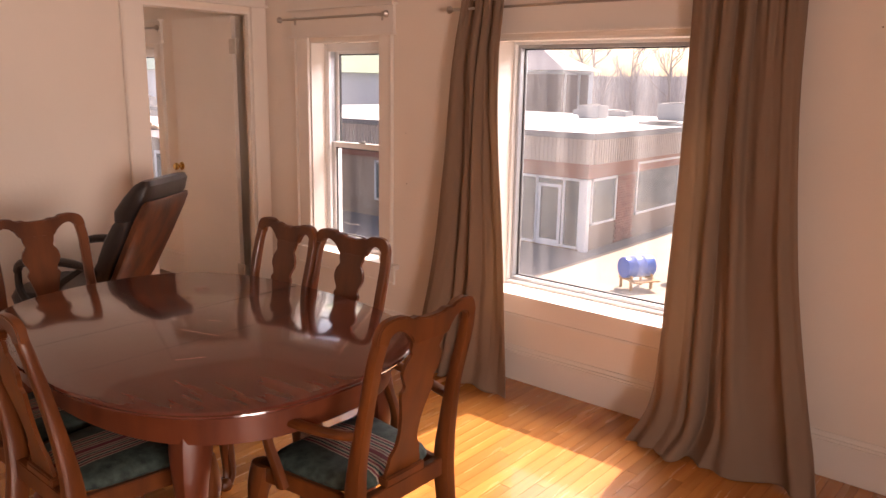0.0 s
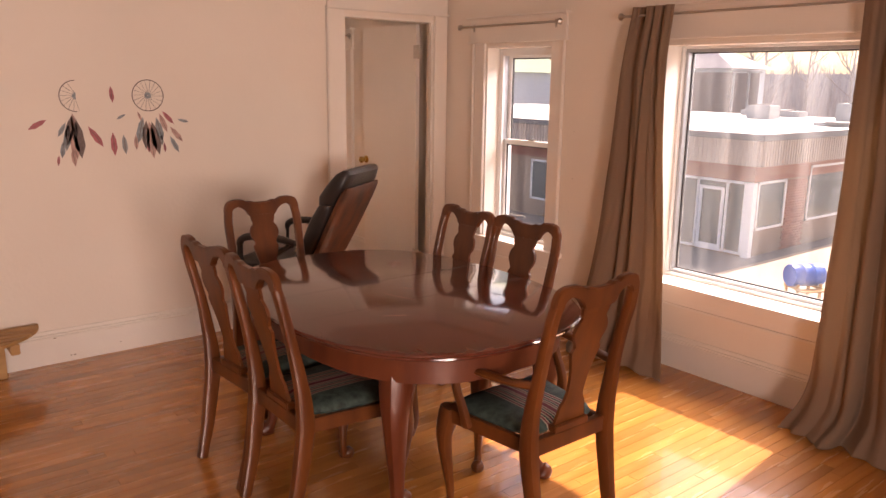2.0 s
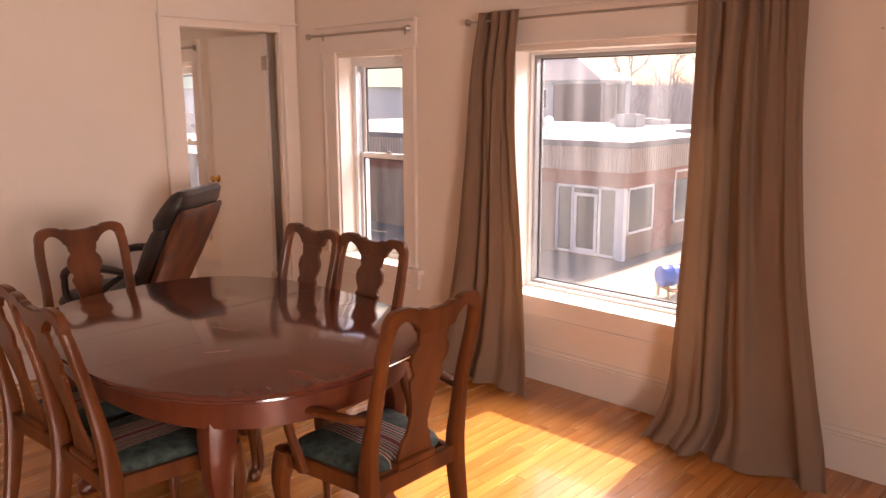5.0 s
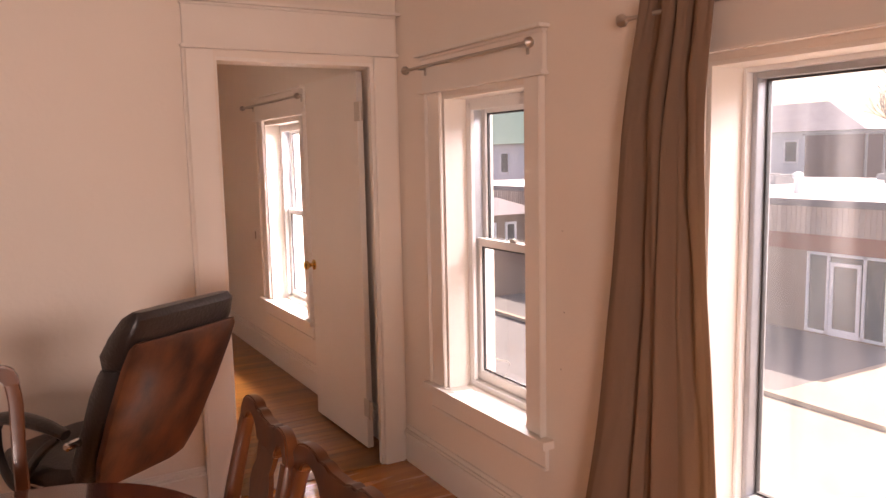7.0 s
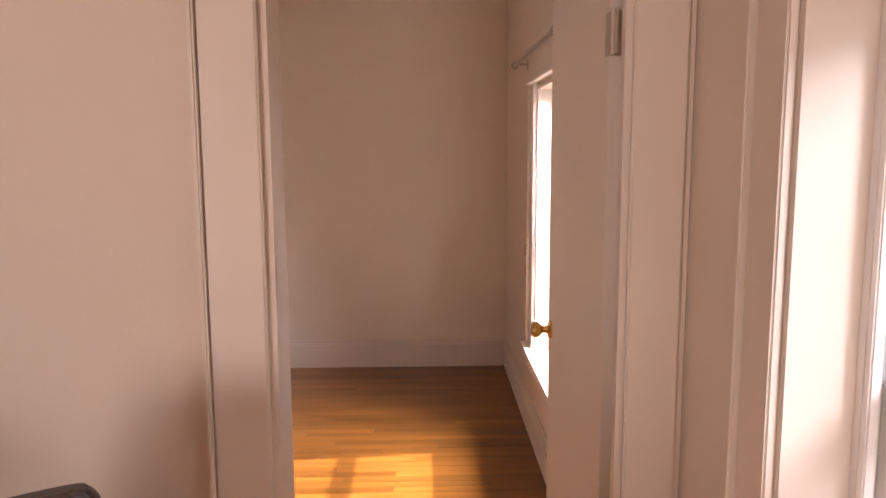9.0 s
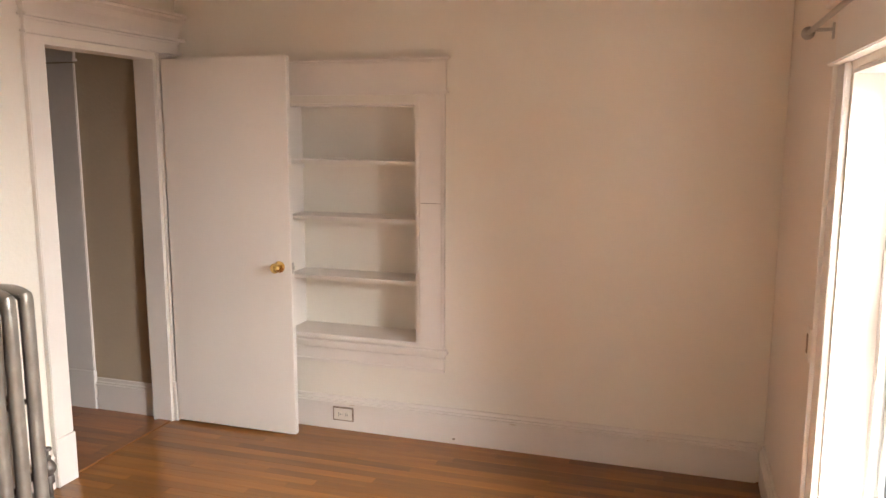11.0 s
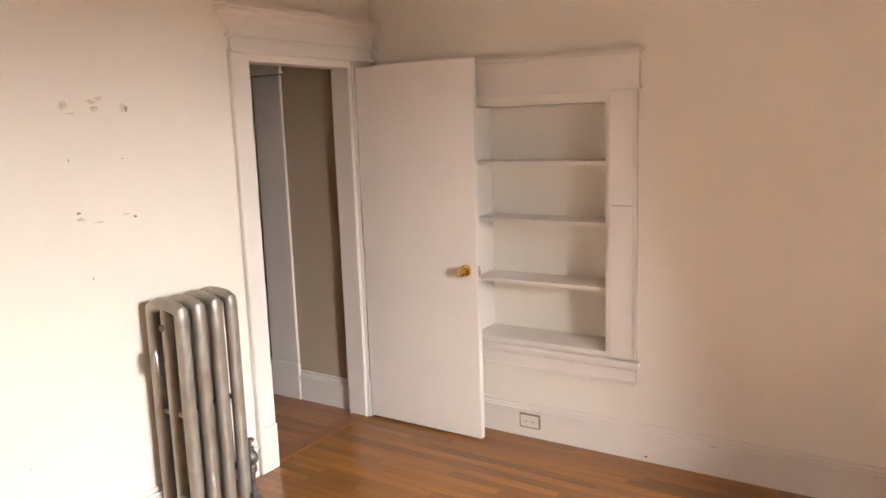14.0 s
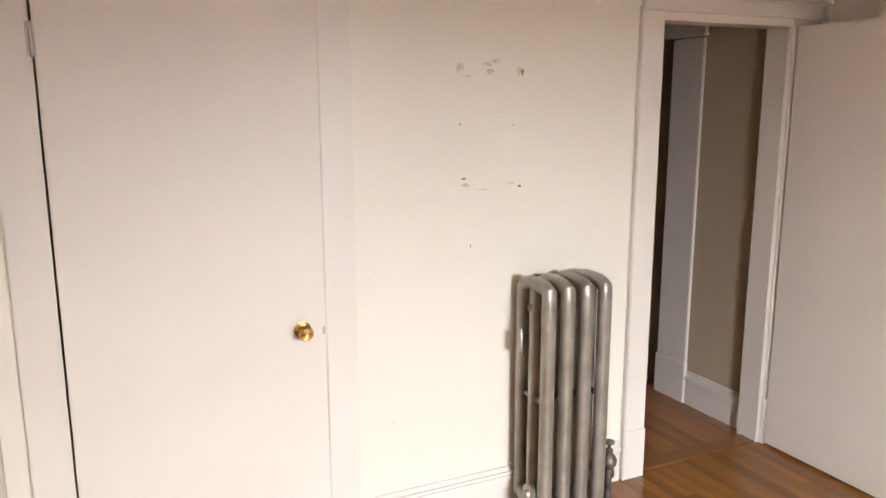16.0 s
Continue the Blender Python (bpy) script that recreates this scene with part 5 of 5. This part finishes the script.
glazing("window", -13.1, -10.95, G + 0.05, -1.06, (-13.06, -12.5, -11.55, -10.99))
part("door", ring(-12.42, -11.62, G + 0.05, -1.28, CY - 0.09, CY - 0.061, 0.09, 0.18), SHOPFRAME, shop, "white framed glass shop door")
part("corner_post", boxes((CX - 0.14, CX + 0.08, CY - 0.10, CY + 0.1, G, -1.06)), SHOPFRAME, shop)
glazing("window", CY + 0.2, CY + 1.75, -2.45, -1.06, (CY + 0.235, CY + 1.715), "side")
glazing("window", CY + 3.1, CY + 6.4, -2.45, -0.75, (CY + 3.135, CY + 6.365), "side")
glazing("window", CY + 7.4, CY + 10.4, -2.45, -0.75, (CY + 7.435, CY + 10.365), "side")
glazing("window", -19.5, -16.0, G + 0.6, -1.15, (-19.46, -17.8, -16.04))
bm = bmesh.new()
for r in range(26):
    for k in range(7):
        y = CY + 1.80 + 0.215 * k + (0.1 if r % 2 else 0)
        if y + 0.2 < CY + 3.15:
            box(bm, CX + 0.001, CX + 0.03, y, y + 0.2, G + 0.02 + r * 0.08, G + 0.09 + r * 0.08)
part("brick_pier", bm, BRICK, shop, "red brick pier")
sign = thing("shop_sign", None, "white shop sign with dark script, unreadable", "sign")
part("board", boxes((-24.6, -22.6, CY - 0.14, CY - 0.064, -1.55, -0.70)), SHOPFRAME, sign)
for k in range(6):
    part("stroke", boxes((-24.4 + 0.28 * k, -24.2 + 0.28 * k, CY - 0.15, CY - 0.141, -1.30 + 0.03 * (k % 2), -0.95 - 0.05 * (k % 3))), INK, sign)


def unit(x, y, w, d, h):
    u = thing("roof_unit", None, "grey metal air-conditioning unit on the flat roof", "roof unit", "roof units")
    part("cabinet", boxes((x - w / 2, x + w / 2, y - d / 2, y + d / 2, 0.22, 0.22 + h)), HVAC, u, bevel=0.03)
    part("fan_guard", lathe([(w * 0.3, 0.22 + h), (w * 0.3, 0.26 + h)], 16, pose(x, y, 0.001)), DARKEDGE, u)


for q in ((-16.6, 30, 1.0, 0.9, 0.55), (-13.4, 31.5, 1.4, 1.0, 0.7), (-20.5, 27.5, 1.6, 1.2, 0.35), (-17.8, 33, 2.8, 0.8, 0.25), (-12.0, 27, 1.8, 0.5, 0.12)):
    unit(*q)
vent = thing("roof_vent", pose(-15.6, 22.5, 0.22), "galvanised roof vent pipe with a cap", "roof vent")
part("pipe", lathe([(0.11, 0), (0.11, 0.45), (0.17, 0.46), (0.17, 0.58), (0.05, 0.66)], 14), WHITEROOF, vent, smooth=True)
dish = thing("satellite_dish", pose(-17.4, 22.8, 0.22), "dark satellite dish on a short mast", "satellite dish")
part("mast", lathe([(0.03, 0), (0.03, 0.6)], 10), HVAC, dish)
part("reflector", lathe([(0.02, 0.0), (0.2, 0.03), (0.36, 0.10), (0.37, 0.11), (0.2, 0.05), (0.02, 0.02)], 20, pose(0, -0.04, 0.68, 75, 0, 20)), HVAC, dish, smooth=True)

# barrel smoker and bin in the yard
smoker = thing("barrel_smoker", pose(-7.75, 16.7, G + 0.03, 0, 0, 62) @ Matrix.Scale(0.85, 4), "blue drum barbecue lying on a wooden stand", "barbecue")
part("drum", lathe([(0.02, -0.46), (0.29, -0.46), (0.30, -0.45), (0.30, -0.16), (0.308, -0.15), (0.30, -0.14), (0.30, 0.14), (0.308, 0.15), (0.30, 0.16), (0.30, 0.45), (0.29, 0.46), (0.02, 0.46)], 28, pose(0, 0, 0.62, 0, 90, 0)), BLUE, smoker, "glossy blue steel drum", smooth=True)
for x in (-0.34, 0.34):
    for y in (-0.24, 0.24):
        part("leg", boxes((x - 0.03, x + 0.03, y - 0.03, y + 0.03, 0, 0.42)), PINE, smoker)
    part("cross_rail", boxes((x - 0.035, x + 0.035, -0.32, 0.32, 0.26, 0.325)), PINE, smoker)
part("shelf_board", boxes((-0.42, 0.42, -0.55, -0.31, 0.27, 0.31)), PINE, smoker)
bin_ob = thing("dustbin", pose(-7.2, 18.3, G + 0.03), "dark round dustbin with a lid", "bin")
part("body", lathe([(0.24, 0), (0.29, 0.78), (0.31, 0.80), (0.31, 0.83)], 20), DARKEDGE, bin_ob, smooth=True)
part("lid", lathe([(0.32, 0.831), (0.31, 0.87), (0.16, 0.93), (0.02, 0.95)], 20), HVAC, bin_ob, smooth=True)


# far buildings
def house(name, label, x0, x1, y0, y1, base, eave, ridge, walls, roof, hip=0.0):
    h = thing(name, None, label, "house")
    part("wall", boxes((x0, x1, y0, y1, base, eave)), walls, h)
    ym = (y0 + y1) / 2
    bm = bmesh.new()
    o = 0.4
    v = [bm.verts.new(p) for p in ((x0 - o, y0 - o, eave + 0.01), (x1 + o, y0 - o, eave + 0.01), (x1 + o, y1 + o, eave + 0.01), (x0 - o, y1 + o, eave + 0.01), (x0 + hip, ym, ridge), (x1 - hip, ym, ridge))]
    for f in ((0, 1, 5, 4), (2, 3, 4, 5), (1, 2, 5), (3, 0, 4), (3, 2, 1, 0)):
        bm.faces.new([v[i] for i in f])
    part("roof", bm, roof, h)
    for k in range(4):
        x = x0 + (x1 - x0) * (k + 0.5) / 4
        w = part("window", ring(x - 0.5, x + 0.5, eave - 1.9, eave - 0.5, y0 - 0.06, y0 - 0.001, 0.1), SHOPFRAME, h)
        part("pane", boxes((x - 0.4, x + 0.4, y0 - 0.03, y0 - 0.002, eave - 1.8, eave - 0.6)), SHOPGLASS, w)
    return h


house("gabled_house", "pale blue house with a grey shingle roof", -39, -26.8, 44, 48, G, 2.55, 4.4, SIDING, SHINGLE, 3.5)
brown = thing("brown_building", None, "dark brown flat-roofed building behind the shop", "building")
part("wall", boxes((-28.0, -24.6, 40.5, 43.5, G, 2.25)), BROWNBLD, brown)
part("roof_edge", boxes((-28.1, -24.5, 40.4, 43.6, 2.251, 2.36)), HVAC, brown)
part("stair_rail", boxes((-24.55, -24.45, 40.5, 40.6, 0.0, 2.3), (-23.6, -23.5, 40.5, 40.6, 0.0, 2.3), (-24.45, -23.5, 40.5, 40.6, 2.2, 2.3)), HVAC, brown)
house("white_house", "white house with a pale green metal roof", -58, -40, 30, 42, G, 2.2, 8.0, WHITEWALL, GREENROOF, 2.0)
house("brick_house", "low brick house with a dark roof", -52, -38, 17, 25, G, -0.8, 0.8, BRICK, DARKEDGE, 0.0)
tan = house("tan_house", "small tan house with a grey roof and white windows", -30, -22, 14.35, 17.2, G - 0.001, -0.42, 0.15, STUCCO, SHINGLE, 0.0)
brick = bpy.data.objects["brick_house"]
for h, x, y, z, w, t in ((tan, -22, 14.82, -1.14, 0.45, 0.9), (tan, -22, 15.48, -1.14, 0.45, 0.9), (tan, -22, 16.3, -1.14, 0.45, 0.9), (brick, -38, 19.0, -1.6, 0.8, 0.9), (brick, -38, 22.6, -1.6, 0.8, 0.9)):
    win = part("window", boxes((x + 0.001, x + 0.05, y - w / 2, y - w / 2 + 0.08, z - t / 2, z + t / 2), (x + 0.001, x + 0.05, y + w / 2 - 0.08, y + w / 2, z - t / 2, z + t / 2), (x + 0.001, x + 0.05, y - w / 2 + 0.08, y + w / 2 - 0.08, z + t / 2 - 0.08, z + t / 2), (x + 0.001, x + 0.05, y - w / 2 + 0.08, y + w / 2 - 0.08, z - t / 2, z - t / 2 + 0.08)), SHOPFRAME, h)
    part("pane", boxes((x + 0.002, x + 0.02, y - w / 2 + 0.08, y + w / 2 - 0.08, z - t / 2 + 0.08, z + t / 2 - 0.08)), SHOPGLASS, win)
tagged(part("pavement", boxes((-20.5, -11.2, 4.2, 10.4, G + 0.001, G + 0.03)), CONCRETE, None), "sunlit tan concrete drive", "pavement", kind="structure")
cart = thing("wheeled_bin", pose(-13.2, 9.15, G + 0.03, 0, 0, 25), "grey plastic wheeled bin with a curved lid", "bin")
bm = bmesh.new()
sweep(bm, [(0, 0, 0.06, 0.21, 0.24), (0, 0, 0.95, 0.28, 0.33)], 16, 0.7, steps=1)
part("body", bm, DARKEDGE, cart, bevel=0.01)
bm = bmesh.new()
sweep(bm, [(0, 0, 0.951, 0.31, 0.36), (0, 0, 1.00, 0.31, 0.36), (0, 0, 1.08, 0.22, 0.26)], 16, 0.7, steps=1)
part("lid", bm, HVAC, cart, "paler grey lid", smooth=True)
for sx in (-0.24, 0.24):
    part("wheel", lathe([(0.02, -0.03), (0.11, -0.03), (0.11, 0.03), (0.02, 0.03)], 16, pose(sx, 0.22, 0.11, 0, 90, 0)), PLASTIC, cart, smooth=True)
part("handle", lathe([(0.018, -0.22), (0.018, 0.22)], 10, pose(0, 0.36, 0.98, 0, 90, 0)), DARKEDGE, cart, smooth=True)

# woods and bare trees
rng = random.Random(21)
bm = bmesh.new()
for k in range(1500):
    x = rng.uniform(-90, 50)
    y = rng.uniform(72, 105)
    h = rng.uniform(4.2, 6.6) + 0.9 * math.sin(x * 0.13)
    for s in range(5):
        a = rng.uniform(0, 6.28)
        dx, dy = rng.uniform(-1.3, 1.3), rng.uniform(-1, 1)
        v = [bm.verts.new(p) for p in ((x - 0.05, y, G), (x + 0.05, y, G), (x + dx + 0.02, y + dy, G + h * rng.uniform(0.7, 1)), (x + dx - 0.02, y + dy, G + h * rng.uniform(0.7, 1)))]
        bm.faces.new(v)
me_woods = bm
tagged(part("far_woods", me_woods, WOODS, None), "leafless grey-brown woods in the distance", "woods", kind="stuff")
bm = bmesh.new()
n = 70
low = [bm.verts.new((-140 + 4 * k, 108, G)) for k in range(n)]
high = [bm.verts.new((-140 + 4 * k, 108, G + 6.3 + 1.6 * noise.noise((k * 0.35, 0, 3)))) for k in range(n)]
back = [bm.verts.new((-140 + 4 * k, 125, G)) for k in range(n)]
for k in range(n - 1):
    bm.faces.new((low[k], low[k + 1], high[k + 1], high[k]))
    bm.faces.new((high[k], high[k + 1], back[k + 1], back[k]))
tagged(part("woodland_hill", bm, WOODS, None), "hazy wooded rise on the horizon", "hill", kind="structure")


def bare_tree(x, y, h, seed):
    r = random.Random(seed)
    t = thing("bare_tree", pose(x, y, G), "tall leafless tree with fine grey branches", "tree", "bare trees behind the shops")
    trunk, crown = bmesh.new(), bmesh.new()
    sweep(trunk, [(0, 0, 0, 0.20, 0.20), (0.1, 0, h * 0.3, 0.15, 0.15), (0, 0.1, h * 0.6, 0.09, 0.09), (0.1, 0, h, 0.02, 0.02)], 8, steps=3)

    def grow(p, d, ln, rad, depth):
        q = p + d * ln
        sweep(crown, [(*p, rad, rad), (*q, rad * 0.6, rad * 0.6)], 4, side=(0.3, 0.8, 0.52), steps=1)
        if depth:
            for _ in range(3):
                nd = (d + Vector((r.uniform(-0.7, 0.7), r.uniform(-0.7, 0.7), r.uniform(-0.1, 0.6)))).normalized()
                grow(q, nd, ln * r.uniform(0.6, 0.85), rad * 0.6, depth - 1)
    for k in range(9):
        z = h * r.uniform(0.3, 0.9)
        a = r.uniform(0, 6.28)
        grow(Vector((0.05, 0.05, z)), Vector((math.cos(a), math.sin(a), r.uniform(0.5, 1.2))).normalized(), h * 0.14, 0.055, 3)
    part("trunk", trunk, BARK, t, smooth=True)
    part("crown", crown, BARK, t)


for q in ((-32.5, 58, 9.2, 1), (-30.0, 60, 8.2, 2), (-27.5, 62, 8.8, 3), (-24.0, 64, 7.6, 4), (-20.0, 63, 7.8, 5), (-36.0, 62, 8.0, 6)):
    bare_tree(*q)


# ---- floors, board by board ----
def boards(name, x0, x1, y0, y1, pick, material, label, seed, width=0.057):
    """Strip boards along y on a dark base; those inside pick are parts, the rest is one mesh."""
    f = tagged(thing(name), label, "floor", kind="structure")
    part("floor_base", boxes((x0, x1, y0, y1, -0.12, -0.003)), SUBFLOOR, f)
    r = random.Random(seed)
    shared = {}
    rest_v, rest_f = [], []
    count = 0
    for i in range(int((x1 - x0) / width)):
        x = x0 + i * width
        y = y0 - r.uniform(0, 0.8)
        while y < y1:
            ln = r.choice((0.55, 0.7, 0.85, 1.0, 1.2, 1.4))
            a, b = max(y, y0), min(y + ln, y1)
            y += ln
            if b - a < 0.03:
                continue
            e, w, g = 0.0004, width - 0.0006, 0.0007
            drop = -0.0004 * r.random()
            if pick[0] < x < pick[1] and a > pick[2] and b < pick[3] and count < 300:
                key = round(b - a, 2)
                if key not in shared:
                    bm = bmesh.new()
                    vs = [bm.verts.new(p) for p in ((0, 0, -0.003), (w, 0, -0.003), (w, b - a - g, -0.003), (0, b - a - g, -0.003), (e, e, 0), (w - e, e, 0), (w - e, b - a - g - e, 0), (e, b - a - g - e, 0))]
                    for q in ((4, 5, 6, 7), (0, 1, 5, 4), (1, 2, 6, 5), (2, 3, 7, 6), (3, 0, 4, 7)):
                        bm.faces.new([vs[k] for k in q])
                    me = bpy.data.meshes.new("board")
                    bm.to_mesh(me)
                    bm.free()
                    me.materials.append(material)
                    shared[key] = me
                ob = new("board", shared[key])
                ob.parent = f
                ob.location = (x, a, drop)
                count += 1
            else:
                k = len(rest_v)
                rest_v += [(x, a, -0.003), (x + w, a, -0.003), (x + w, b - g, -0.003), (x, b - g, -0.003), (x + e, a + e, drop), (x + w - e, a + e, drop), (x + w - e, b - g - e, drop), (x + e, b - g - e, drop)]
                rest_f += [tuple(k + j for j in q) for q in ((4, 5, 6, 7), (0, 1, 5, 4), (1, 2, 6, 5), (2, 3, 7, 6), (3, 0, 4, 7))]
    me = bpy.data.meshes.new("far_boards")
    me.from_pydata(rest_v, [], rest_f)
    me.materials.append(material)
    ob = tagged(new("far_boards", me), kind="stuff")
    ob.parent = f
    return f


boards("floor_living", WEST - 0.02, EAST, SOUTH, NORTH, (-3.2, 0.2, 0.3, 3.28), FLOOR, "glossy honey-coloured maple strip floor", 1)
boards("floor_bedroom", -8.0, WEST - 0.02, SOUTH2 - 0.06, NORTH, (-8.0, -5.6, 0.0, 3.28), FLOOR2, "glossy amber oak strip floor", 2)
boards("floor_hall", -9.0, -5.75, -2.2, SOUTH2 - 0.062, (-8.0, -6.9, -2.2, 0), HALLFLOOR, "worn dark amber strip floor of the hall", 3)
